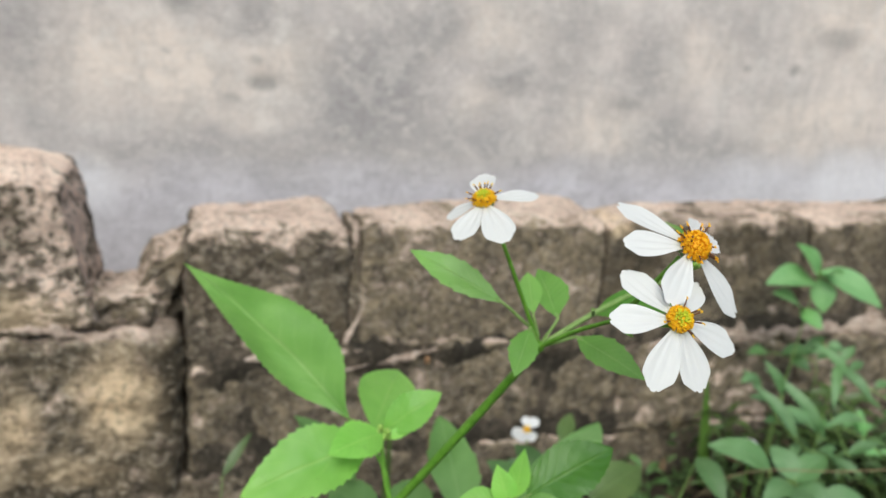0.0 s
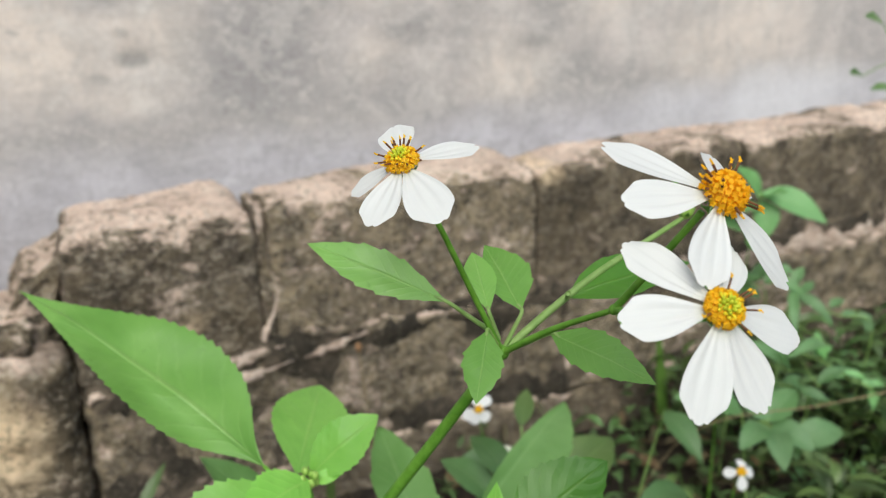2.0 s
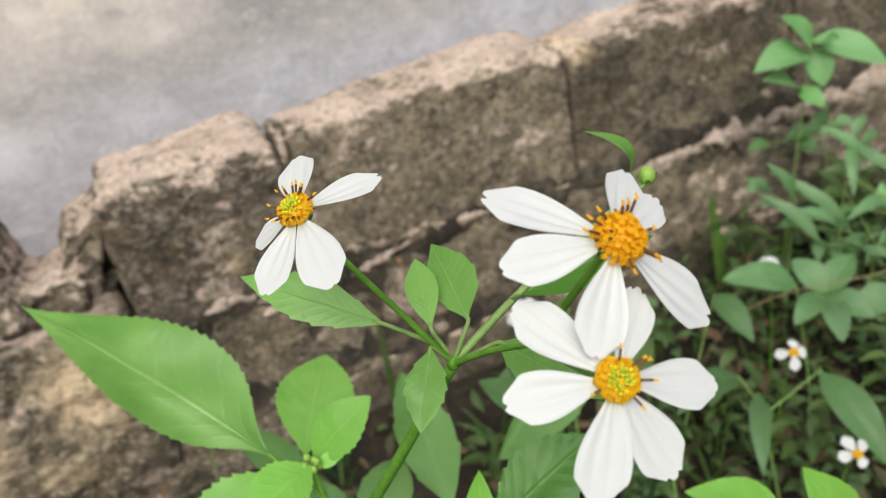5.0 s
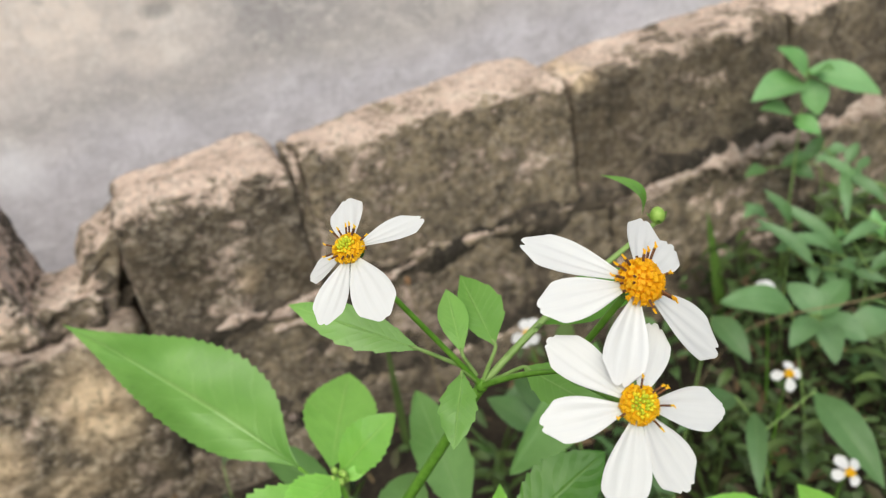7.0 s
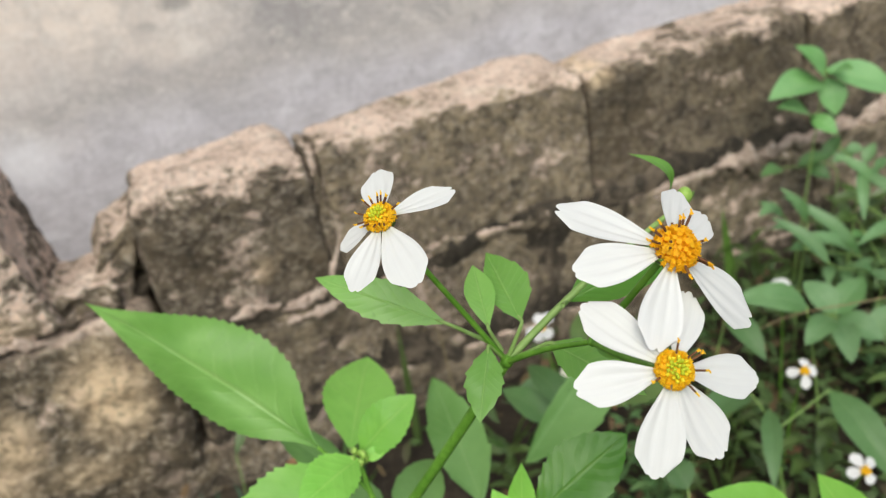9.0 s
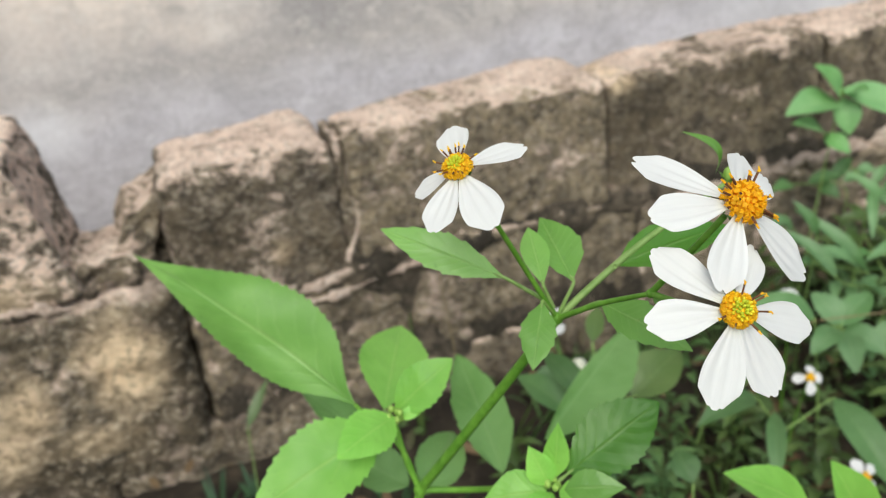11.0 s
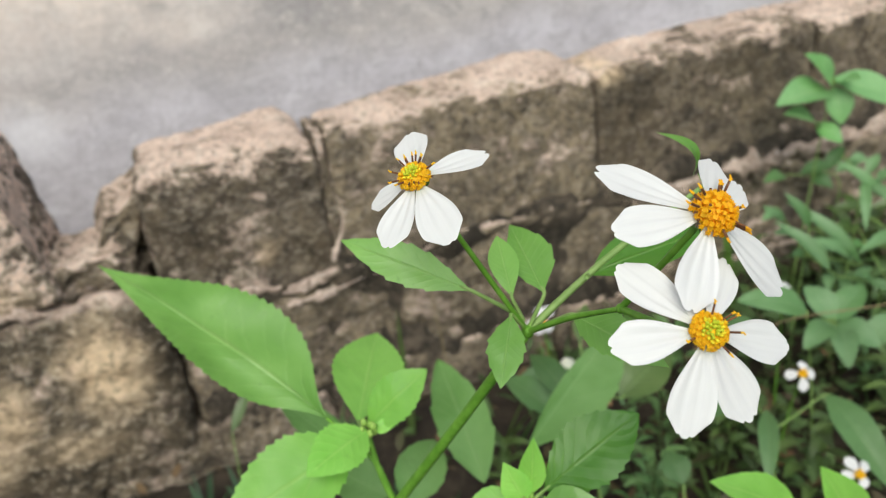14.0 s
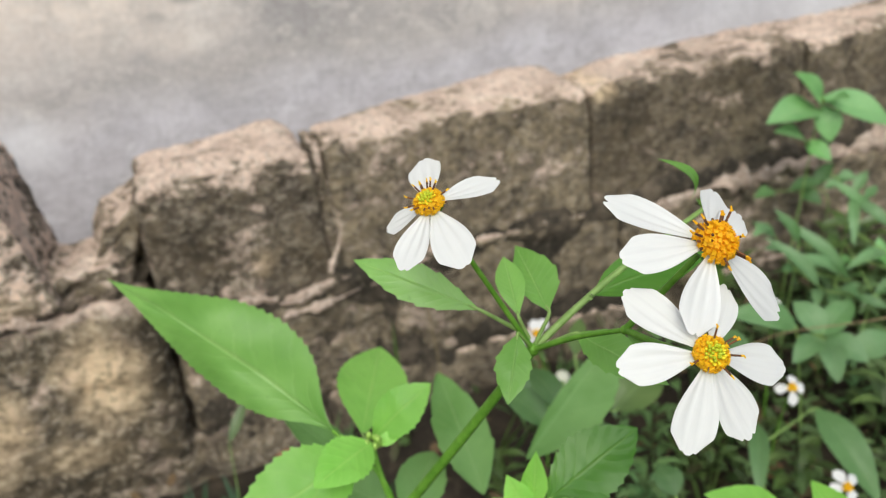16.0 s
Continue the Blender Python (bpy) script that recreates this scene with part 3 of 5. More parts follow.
def flower_head(plant, centre, axis, tips, radius, age, seed, widths, label, tall=0.9):
    """A daisy-like head: notched rays, a dome of florets, dark anther columns with forked tips and green bracts."""
    rng = random.Random(seed)
    c, ax = Vector(centre), Vector(axis).normalized()
    side = ax.orthogonal().normalized()
    up = ax.cross(side)
    heart = c - ax * radius * 0.32
    dome = bmesh.new()
    blob(dome, heart, radius * 0.70, ax, tall, 8, 20)
    head = part("flower_head", dome, FLORET_DEEP, plant, label)
    # rays
    for (tip, width) in zip(tips, widths):
        t = Vector(tip)
        out = (t - ax * t.dot(ax)).normalized()
        base = heart + out * radius * 0.45 - ax * radius * 0.22
        end = c + t
        m = basis(base, end, ax)
        length = (end - base).length * 1.03
        part("petal", petal_bmesh(m, length, width, 0.018 + 0.035 * rng.random(), -0.04 - 0.05 * rng.random(), 0.010 + 0.010 * rng.random(), rng.choice((2, 2, 3)), 0.10 * (rng.random() - 0.5)), PETAL, head)
    # florets by phyllotaxis: buds in the middle, open ones round them down to the rim
    tone = FLORET if age < 0.3 else FLORET_PALE
    count = 104
    for i in range(count):
        u = (i + 0.5) / count
        polar = math.acos(1 - u * 1.22)
        r = polar / math.acos(-0.22)
        a = i * 2.39996 + seed
        flat = side * math.cos(a) + up * math.sin(a)
        foot = heart + radius * (flat * math.sin(polar) * 0.62 + ax * math.cos(polar) * 0.62 * tall)
        way = (ax * math.cos(polar) + flat * math.sin(polar) + Vector((rng.uniform(-1, 1), rng.uniform(-1, 1), rng.uniform(-1, 1))) * 0.20).normalized()
        if r < age:
            b = bmesh.new()
            blob(b, foot + way * radius * 0.22, radius * 0.105, way, 1.5, 6, 10)
            part("floret_bud", b, FLORET_BUD if r < 0.72 * age else FLORET_MID, head)
            continue
        h = radius * (0.34 + 0.16 * rng.random())
        opened = bmesh.new()
        floret(opened, foot, way, h, radius * (0.125 + 0.04 * rng.random()))
        rim = 0.42 < r < 0.74
        if rng.random() < (0.24 if rim else 0.06):
            out = (way + flat * 0.35 * rng.random()).normalized()
            start = foot + way * h * 0.85
            end = start + out * radius * (0.13 + (0.20 + 0.28 * rng.random()) * rim)
            column = bmesh.new()
            tube(column, [start, start.lerp(end, 0.5), end], radius * 0.058, radius * 0.062, 6, 3)
            if rim:
                for k in (-1, 1):
                    curl = end + out * radius * 0.17 + (side * k * rng.random() + up * k * 0.6) * radius * 0.13
                    tube(opened, [end - out * radius * 0.02, end + out * radius * 0.12, curl], radius * 0.062, radius * 0.035, 6, 3)
            part("anther", column, ANTHER, head)
        part("floret", opened, tone, head, smooth=False)
    # bracts under the head
    for k in range(8):
        a = 2 * math.pi * k / 8 + seed
        out = side * math.cos(a) + up * math.sin(a)
        b = heart - ax * radius * 0.95 + out * radius * 0.20
        e = heart - ax * radius * 0.35 + out * radius * 0.95
        part("bract", leaf_bmesh(basis(b, e, out), (e - b).length, radius * 0.42, teeth=2, arch=0.05, tooth=0.0, nu=10, nv=4), SEPAL, head)
    return head


# ---- ground ----
def ground_sheet():
    bm = bmesh.new()
    xs = [-60, -20, -6, -2] + [-0.6 + 0.03 * i for i in range(66)] + [2.5, 6, 20, 60]
    ys = [-60, -20, -6, -2, -0.6] + [-0.1 + 0.03 * i for i in range(42)] + [1.4, 3, 10, 60]
    rows = []
    for y in ys:
        rows.append([bm.verts.new((x, y, 0.018 * noise.noise((x * 6, y * 6, 0)) + 0.006 * noise.noise((x * 31, y * 31, 4)) if abs(x) < 3 and abs(y) < 2 else -0.004)) for x in xs])
    grid_faces(bm, rows)
    return tagged(part("ground", bm, SOIL), "dark brown soil with crumbs and dry litter", "ground", kind="structure")


ground = ground_sheet()


# ---- plastered house wall behind ----
WALL_Y = 1.10
GOUGES = ((0.045, 0.362, 0.022, 0.011, 0.004), (0.020, 0.345, 0.010, 0.005, 0.002), (0.825, 0.405, 0.008, 0.010, 0.004), (0.40, 0.36, 0.03, 0.02, 0.0015))


def house_wall():
    bm = bmesh.new()
    xs = [-7.0, -4.0, -2.0] + [-1.2 + 0.0125 * i for i in range(273)] + [3.0, 5.0, 8.0]
    zs = [-0.05 + 0.0125 * k for k in range(133)] + [2.0, 2.5, 3.0]
    rows = []
    for z in zs:
        row = []
        for x in xs:
            d = 0.004 * noise.noise((x * 3.1, z * 3.1, 7)) + 0.0012 * noise.noise((x * 19, z * 19, 3))
            for gx, gz, rx, rz, dep in GOUGES:
                d += dep * math.exp(-((x - gx) / rx) ** 2 - ((z - gz) / rz) ** 2)
            row.append(bm.verts.new((x, WALL_Y + d, z)))
        rows.append(row)
    grid_faces(bm, rows)
    ob = part("wall_house", bm, PLASTER)
    thick = ob.modifiers.new("thickness", "SOLIDIFY")
    thick.thickness, thick.offset = 0.2, -1.0
    return tagged(ob, "grey cement-plastered house wall, blotched and streaked", "wall", kind="structure")


house_wall()


# ---- low stone wall ----
FACE_Y, DEPTH = 0.75, 0.088


def mortar_core():
    bm = bmesh.new()
    x0, x1 = -1.2, 2.2
    nx = 1360
    prof = [(0.003, -0.02), (0.002, 0.03), (0.000, 0.05), (-0.001, 0.062), (0.004, 0.09), (0.005, 0.12), (0.000, 0.145), (-0.004, 0.156), (-0.002, 0.166), (0.011, 0.178), (0.015, 0.190), (0.021, 0.204), (0.030, 0.208), (0.050, 0.208), (DEPTH - 0.02, 0.206), (DEPTH - 0.012, 0.19), (DEPTH - 0.012, -0.02)]
    rows = []
    for i in range(nx + 1):
        x = x0 + (x1 - x0) * i / nx
        row = []
        for y, z in prof:
            n = noise.noise((x * 22, y * 30, z * 40))
            f = noise.noise((x * 75, y * 75, z * 75 + 9))
            crack = 0.032 * math.exp(-((x + 0.0585 + 0.004 * noise.noise((z * 30, 2.0, 0.0))) / 0.0055) ** 2) if y < 0.02 and z > 0.045 else 0.0
            row.append(bm.verts.new((x, FACE_Y + y + crack - 0.007 * n - 0.004 * f, z + 0.008 * f + 0.006 * n)))
        rows.append(row)
    grid_faces(bm, rows)
    return tagged(part("wall_low", bm, MORTAR), "low garden wall of weathered stone blocks in crumbling mortar", "wall", kind="structure")


def stone(parent, x0, x1, z0, z1, y0=0.0, y1=DEPTH, seed=0, step=0.0045, material=None, lean=0.0, chips=(), rough=1.0, r=0.009, brow=0.0, skew=0.0):
    """One rough block: a box with worn edges, hollows, pits and broken corners."""
    c = Vector(((x0 + x1) / 2, FACE_Y + (y0 + y1) / 2, (z0 + z1) / 2))
    h = Vector(((x1 - x0) / 2, (y1 - y0) / 2, (z1 - z0) / 2))
    n = [max(4, round(2 * v / step)) for v in h]
    bm = bmesh.new()
    made = {}

    def vert(i, j, k):
        if (i, j, k) in made:
            return made[i, j, k]
        p = Vector((h.x * (2 * i / n[0] - 1), h.y * (2 * j / n[1] - 1), h.z * (2 * k / n[2] - 1)))
        inner = Vector([max(-a + r, min(a - r, b)) for a, b in zip(h, p)])
        out = p - inner
        d = out.normalized() if out.length > 1e-9 else Vector((0, 0, 1))
        p = inner + d * min(out.length, r)
        w = p + Vector((seed * 3.7, seed * 1.3, seed * 2.1))
        # the upper front edge is worn round, more here and less there
        b = brow * (1 + 0.9 * noise.noise((w.x * 28, 3.0, seed)))
        if b > 0:
            rise, fore = (p.z - h.z + b) / b, (-p.y - h.y + b) / b
            if rise > 0 and fore > 0 and rise * rise + fore * fore > 1:
                k = 1 / math.hypot(rise, fore)
                p.z, p.y = h.z - b + b * rise * k, -h.y + b - b * fore * k
                d = Vector((0, -fore, rise)).normalized()
        big = noise.noise(w * 12) * 0.0040 + noise.noise(w * 38) * 0.0017
        fine = noise.noise(w * 95) * 0.0013 + noise.noise(w * 210) * 0.0009
        pit = -0.0035 * max(0.0, noise.noise(w * 60 + Vector((5, 5, 5))) - 0.25)
        p += d * rough * (big + fine + 1.4 * pit)
        for cx, cz, rad, dep in chips:
            q = Vector(((p.x / h.x) - cx, 0, (p.z / h.z) - cz))
            s = q.x * q.x * (h.x / h.z) ** 2 + q.z * q.z
            g = math.exp(-s / (rad * rad))
            p.z -= dep * g * (1 if cz > 0 else -1)
            p.x -= dep * 0.6 * g * (1 if cx > 0 else -1)
        p.x += lean * p.z
        p.y += skew * (p.x / h.x) * (0.5 + 0.5 * p.y / h.y)
        made[i, j, k] = bm.verts.new(p)
        return made[i, j, k]

    for axis in range(3):
        a, b = [q for q in range(3) if q != axis]
        for end in (0, n[axis]):
            for i in range(n[a]):
                for j in range(n[b]):
                    idx = []
                    for di, dj in ((0, 0), (1, 0), (1, 1), (0, 1)):
                        t = [0, 0, 0]
                        t[axis], t[a], t[b] = end, i + di, j + dj
                        idx.append(vert(*t))
                    bm.faces.new(idx)
    bmesh.ops.recalc_face_normals(bm, faces=bm.faces)
    ob = part("stone", bm, material or STONE, parent)
    ob.location = c
    return ob


low_wall = mortar_core()
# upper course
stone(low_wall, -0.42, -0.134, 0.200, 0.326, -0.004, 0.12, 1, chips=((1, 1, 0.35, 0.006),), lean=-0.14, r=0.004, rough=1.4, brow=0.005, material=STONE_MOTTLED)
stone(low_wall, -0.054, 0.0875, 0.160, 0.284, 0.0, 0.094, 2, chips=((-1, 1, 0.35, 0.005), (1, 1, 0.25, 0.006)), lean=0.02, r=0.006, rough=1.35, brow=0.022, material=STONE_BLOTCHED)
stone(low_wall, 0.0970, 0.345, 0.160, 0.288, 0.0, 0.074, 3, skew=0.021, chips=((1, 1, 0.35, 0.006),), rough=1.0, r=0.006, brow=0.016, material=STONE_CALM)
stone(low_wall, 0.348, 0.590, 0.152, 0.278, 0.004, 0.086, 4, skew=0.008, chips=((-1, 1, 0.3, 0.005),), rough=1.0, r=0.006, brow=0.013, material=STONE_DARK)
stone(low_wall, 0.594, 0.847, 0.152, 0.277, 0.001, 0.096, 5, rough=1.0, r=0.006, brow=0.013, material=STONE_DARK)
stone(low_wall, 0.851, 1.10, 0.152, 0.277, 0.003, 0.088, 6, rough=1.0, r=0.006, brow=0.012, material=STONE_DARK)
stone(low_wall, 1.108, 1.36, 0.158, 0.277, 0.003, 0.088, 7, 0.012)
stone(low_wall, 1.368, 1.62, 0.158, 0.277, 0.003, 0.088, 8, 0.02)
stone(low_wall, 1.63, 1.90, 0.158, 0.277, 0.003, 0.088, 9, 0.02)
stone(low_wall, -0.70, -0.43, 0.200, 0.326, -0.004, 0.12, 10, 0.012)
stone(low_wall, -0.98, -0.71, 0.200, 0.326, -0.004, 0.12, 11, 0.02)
# mortar and slivers wedged into the open joint
stone(low_wall, 0.0895, 0.0985, 0.160, 0.281, 0.004, 0.070, 40, 0.003, material=STONE_BROKEN, rough=1.6, r=0.003)
stone(low_wall, -0.080, -0.048, 0.168, 0.252, 0.045, 0.082, 41, 0.006, material=STONE_BROKEN, rough=1.2, r=0.003)
# broken pieces in the notch
stone(low_wall, -0.132, -0.078, 0.166, 0.226, 0.004, 0.078, 12, 0.0025, r=0.004, rough=2.4, material=STONE_BROKEN)
stone(low_wall, -0.100, -0.064, 0.172, 0.266, 0.018, 0.084, 13, 0.0025, r=0.003, rough=1.9, lean=0.32, chips=((-1, 1, 0.7, 0.014),), material=STONE_BROKEN)
# lower course, half buried in its mortar
LOW = dict(rough=1.9, r=0.008)
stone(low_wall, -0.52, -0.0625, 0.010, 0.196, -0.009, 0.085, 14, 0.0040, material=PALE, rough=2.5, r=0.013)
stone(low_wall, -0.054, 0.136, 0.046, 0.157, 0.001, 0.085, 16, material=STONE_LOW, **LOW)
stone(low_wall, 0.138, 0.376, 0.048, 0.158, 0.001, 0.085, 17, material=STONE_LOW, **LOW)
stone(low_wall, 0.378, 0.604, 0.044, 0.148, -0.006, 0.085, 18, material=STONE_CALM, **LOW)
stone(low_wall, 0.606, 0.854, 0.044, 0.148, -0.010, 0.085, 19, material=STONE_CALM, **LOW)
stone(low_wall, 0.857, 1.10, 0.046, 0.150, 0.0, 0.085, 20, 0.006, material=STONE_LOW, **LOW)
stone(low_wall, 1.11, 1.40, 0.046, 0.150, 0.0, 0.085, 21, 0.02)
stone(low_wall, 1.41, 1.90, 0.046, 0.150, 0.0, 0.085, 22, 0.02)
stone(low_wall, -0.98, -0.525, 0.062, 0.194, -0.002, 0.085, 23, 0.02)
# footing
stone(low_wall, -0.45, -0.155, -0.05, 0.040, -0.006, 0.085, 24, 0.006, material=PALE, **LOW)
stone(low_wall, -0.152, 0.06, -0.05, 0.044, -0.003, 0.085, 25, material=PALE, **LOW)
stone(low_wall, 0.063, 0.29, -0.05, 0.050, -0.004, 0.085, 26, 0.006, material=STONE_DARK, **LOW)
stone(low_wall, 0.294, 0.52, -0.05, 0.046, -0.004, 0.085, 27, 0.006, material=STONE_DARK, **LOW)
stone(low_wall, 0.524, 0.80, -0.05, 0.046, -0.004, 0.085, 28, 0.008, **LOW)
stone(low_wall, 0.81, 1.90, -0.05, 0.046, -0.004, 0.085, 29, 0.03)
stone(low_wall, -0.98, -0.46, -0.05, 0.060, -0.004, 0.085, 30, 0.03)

# ---- the flowering plant in front ----
TO_EYE = Vector((0.0, 0.13, 0.50))


def facing(at, up=0.35, side=0.0):
    """A blade normal between the open side and the sky."""
    v = (TO_EYE - Vector(at)).normalized()
    return v + Vector((side, 0, up))


NODE = Vector((0.0639, 0.3066, 0.3778))
JOINT = Vector((0.0290, 0.3560, 0.2830))
FORK = Vector((0.0715, 0.2730, 0.4020))
F1, F2, F3 = Vector((0.0377, 0.3040, 0.4317)), Vector((0.0811, 0.2546, 0.4314)), Vector((0.0703, 0.2412, 0.4162))
A1, A2, A3 = Vector((-0.38, -0.26, 0.89)).normalized(), Vector((0.26, -0.61, 0.75)).normalized(), Vector((-0.08, -0.74, 0.67)).normalized()
R1, R2, R3 = 0.0037, 0.0045, 0.0036

bm = bmesh.new()
tube(bm, [(0.0, 0.400, -0.02), (0.004, 0.392, 0.10), (0.018, 0.370, 0.21), JOINT], 0.0022, 0.0018, 12, 8, 0.05)
tube(bm, [JOINT, JOINT.lerp(NODE, 0.5) + Vector((0.0004, -0.0004, 0.0004)), NODE], 0.0018, 0.0014, 12, 10, 0.05)
tube(bm, [NODE, (0.055, 0.3045, 0.396), (0.0445, 0.3017, 0.4174), F1 - A1 * 0.005], 0.0008, 0.00055, 10, 8, 0.06)
tube(bm, [NODE, NODE.lerp(FORK, 0.5) + Vector((0.0, 0, 0.001)), FORK], 0.0009, 0.0006, 10, 6, 0.06)
tube(bm, [FORK, FORK.lerp(F3, 0.5) - A3 * 0.004, F3 - A3 * 0.006], 0.0008, 0.0007, 10, 6)
tube(bm, [FORK, FORK.lerp(F2, 0.5) - A2 * 0.003, F2 - A2 * 0.007], 0.0008, 0.0007, 10, 6)
plant = tagged(part("flowering_plant", bm, STEM), "wild daisy-like plant with white flowers and serrated leaves", "plant")
b = bmesh.new()
tube(b, [NODE, (0.0798, 0.3092, 0.3853), (0.0957, 0.3119, 0.3914), (0.1116, 0.3146, 0.3957), (0.1275, 0.3172, 0.4000)], 0.0011, 0.0007, 10, 6)
part("bud_stalk", b, STEM_PALE, plant, "paler green stalk of a closed bud")
for c, r in ((NODE, 0.0018), (FORK, 0.0011), (JOINT, 0.0025)):
    b = bmesh.new()
    blob(b, c, r, (0, 0, 1), 1.1, 6, 12)
    part("stem_node", b, STEM, plant)

MM = 0.001
flower_head(plant, F1, A1, [Vector(v) * MM for v in ((5.0, 17.4, 3.5), (18.4, 1.4, 0.8), (-0.1, -19.2, -7.2), (-11.5, -10.4, -9.1), (-8.7, 8.1, -8.5))], R1, 0.42, 1, (0.0086, 0.0074, 0.0097, 0.0086, 0.0066), "half-open white flower with a yellow and green centre", 0.7)
flower_head(plant, F2, A2, [Vector(v) * MM for v in ((-16.0, 14.8, 8.1), (-19.6, 3.3, 0.7), (-12.2, -10.1, -11.8), (13.2, -5.8, -18.2), (12.9, 17.3, 0.9), (14.6, 10.6, -2.2))], R2, 0.0, 2, (0.0084, 0.0086, 0.0090, 0.0106, 0.0080, 0.0076), "white flower with a domed orange centre")
flower_head(plant, F3, A3, [Vector(v) * MM for v in ((-7.8, 17.6, 7.1), (-16.4, 6.2, -1.6), (-8.9, -6.6, -16.0), (4.9, -7.1, -17.4), (18.0, -1.0, -9.0), (13.3, 12.8, 4.6))], R3, 0.46, 3, (0.0084, 0.0082, 0.0090, 0.0088, 0.0082, 0.0076), "white flower with a flat yellow centre, green in the middle", 0.6)

# leaves round the upper node
leaf(plant, (0.0512, 0.3110, 0.3924), (0.0240, 0.3348, 0.4047), 0.0108, (-0.25, -0.75, 0.65), petiole=(0.0620, 0.3085, 0.3830), teeth=7, tooth=0.14, nu=49, arch=0.03, cup=0.12, widest=0.5)
leaf(plant, (0.0605, 0.3070, 0.3890), (0.0652, 0.3256, 0.3980), 0.0080, (-0.2, -0.6, 0.75), petiole=(0.0630, 0.3070, 0.3815), teeth=5, nu=32, arch=0.02, widest=0.55, tooth=0.03)
leaf(plant, (0.0700, 0.3077, 0.3871), (0.0717, 0.3314, 0.3970), 0.0115, (-0.3, -0.6, 0.7), petiole=NODE, teeth=5, nu=45, arch=0.02, widest=0.46, tooth=0.10, taper=0.6, half=(1.25, 0.8))
leaf(plant, (0.0590, 0.3050, 0.3860), (0.0485, 0.2907, 0.3760), 0.0095, (-0.2, -0.6, 0.8), petiole=(0.0635, 0.3065, 0.3790), teeth=6, nu=42, arch=0.02, widest=0.5, tooth=0.16)
leaf(plant, (0.0740, 0.3005, 0.3835), (0.0848, 0.2735, 0.3807), 0.0110, (-0.4, -0.4, 0.8), petiole=NODE, teeth=7, nu=42, arch=0.03, widest=0.45, tooth=0.14)
leaf(plant, (0.0849, 0.3100, 0.3870), (0.1220, 0.3067, 0.3920), 0.0150, (-0.1, -0.35, 0.95), material=LEAF_DEEP, petiole=(0.0790, 0.3010, 0.3930), teeth=5, nu=36, arch=0.04)
leaf(plant, (0.1230, 0.3180, 0.4030), (0.1172, 0.3226, 0.4175), 0.0050, (0.3, -0.5, 0.8), teeth=2, tooth=0.0, nu=20, arch=0.30, name="bract_leaf")
leaf(plant, (0.0720, 0.2730, 0.4010), (0.0760, 0.2700, 0.3970), 0.0020, (-0.6, -0.6, 0.3), teeth=2, tooth=0.0, nu=12, arch=0.1, name="bract_leaf")
b = bmesh.new()
blob(b, Vector((0.1280, 0.3172, 0.4020)), 0.0022, (0, 0, 1), 1.2, 8, 12)
bud_head = part("flower_bud", b, BUD, plant, "closed round green flower bud")
for k in range(6):
    a = 2 * math.pi * k / 6
    way = Vector((math.cos(a), math.sin(a), 0))
    foot = Vector((0.1280, 0.3172, 0.4000))
    part("bract", leaf_bmesh(basis(foot, foot + way * 0.0034 + Vector((0, 0, 0.0022)), (0, 0, 1)), 0.0042, 0.0016, teeth=2, tooth=0.0, nu=10, nv=4, arch=-0.1), SEPAL, bud_head)

# big leaf and the young side shoot
SHOOT = Vector((0.0258, 0.3670, 0.3100))
bm = bmesh.new()
tube(bm, [JOINT, JOINT.lerp(SHOOT, 0.5) + Vector((-0.001, 0, 0)), SHOOT], 0.0013, 0.0009, 9, 5)
tube(bm, [JOINT + Vector((0, 0.001, 0)), Vector((0.0255, 0.3630, 0.300)), Vector((0.0140, 0.3771, 0.3141))], 0.0010, 0.0007, 9, 6)
tube(bm, [JOINT, (0.046, 0.345, 0.2855), (0.0610, 0.3130, 0.3090)], 0.0013, 0.0010, 9, 6)
part("side_branch", bm, STEM, plant)
leaf(plant, (0.0140, 0.3771, 0.3141), (-0.0512, 0.4530, 0.3628), 0.0375, (0.38, -0.72, 0.45), teeth=30, nu=150, nv=12, arch=0.05, cup=0.10, widest=0.36, point=1.3, tooth=0.065, wave=0.02, taper=0.6, half=(1.15, 0.78), label="large pointed green leaf with a toothed edge")
leaf(plant, (0.0250, 0.3790, 0.3060), (0.0468, 0.4212, 0.3140), 0.0280, (-0.15, -0.75, 0.65), LEAF_FRESH, teeth=14, nu=84, tooth=0.06, arch=0.05, cup=0.2, widest=0.47, point=0.95, petiole=SHOOT)
leaf(plant, (0.0270, 0.3700, 0.3105), (0.0506, 0.3668, 0.3292), 0.0165, (-0.1, -0.6, 0.8), LEAF_YOUNG, teeth=10, nu=50, tooth=0.11, arch=0.05, cup=0.22, widest=0.5, point=0.85)
leaf(plant, (0.0256, 0.3644, 0.3135), (0.0010, 0.3500, 0.3160), 0.0175, (0.1, -0.5, 0.85), LEAF_YOUNG, teeth=11, nu=55, tooth=0.11, arch=0.06, cup=0.22, widest=0.48, point=0.85)
leaf(plant, (0.0215, 0.3660, 0.3090), (-0.0330, 0.3580, 0.2960), 0.0290, (0.0, -0.55, 0.85), LEAF_YOUNG, teeth=15, nu=75, tooth=0.11, arch=0.06, cup=0.2, widest=0.45, point=0.9, wave=0.02, petiole=SHOOT)
leaf(plant, (0.0275, 0.3660, 0.3110), (0.0370, 0.3640, 0.3130), 0.0050, (-0.1, -0.6, 0.8), LEAF_YOUNG, teeth=4, nu=16)
b = bmesh.new()
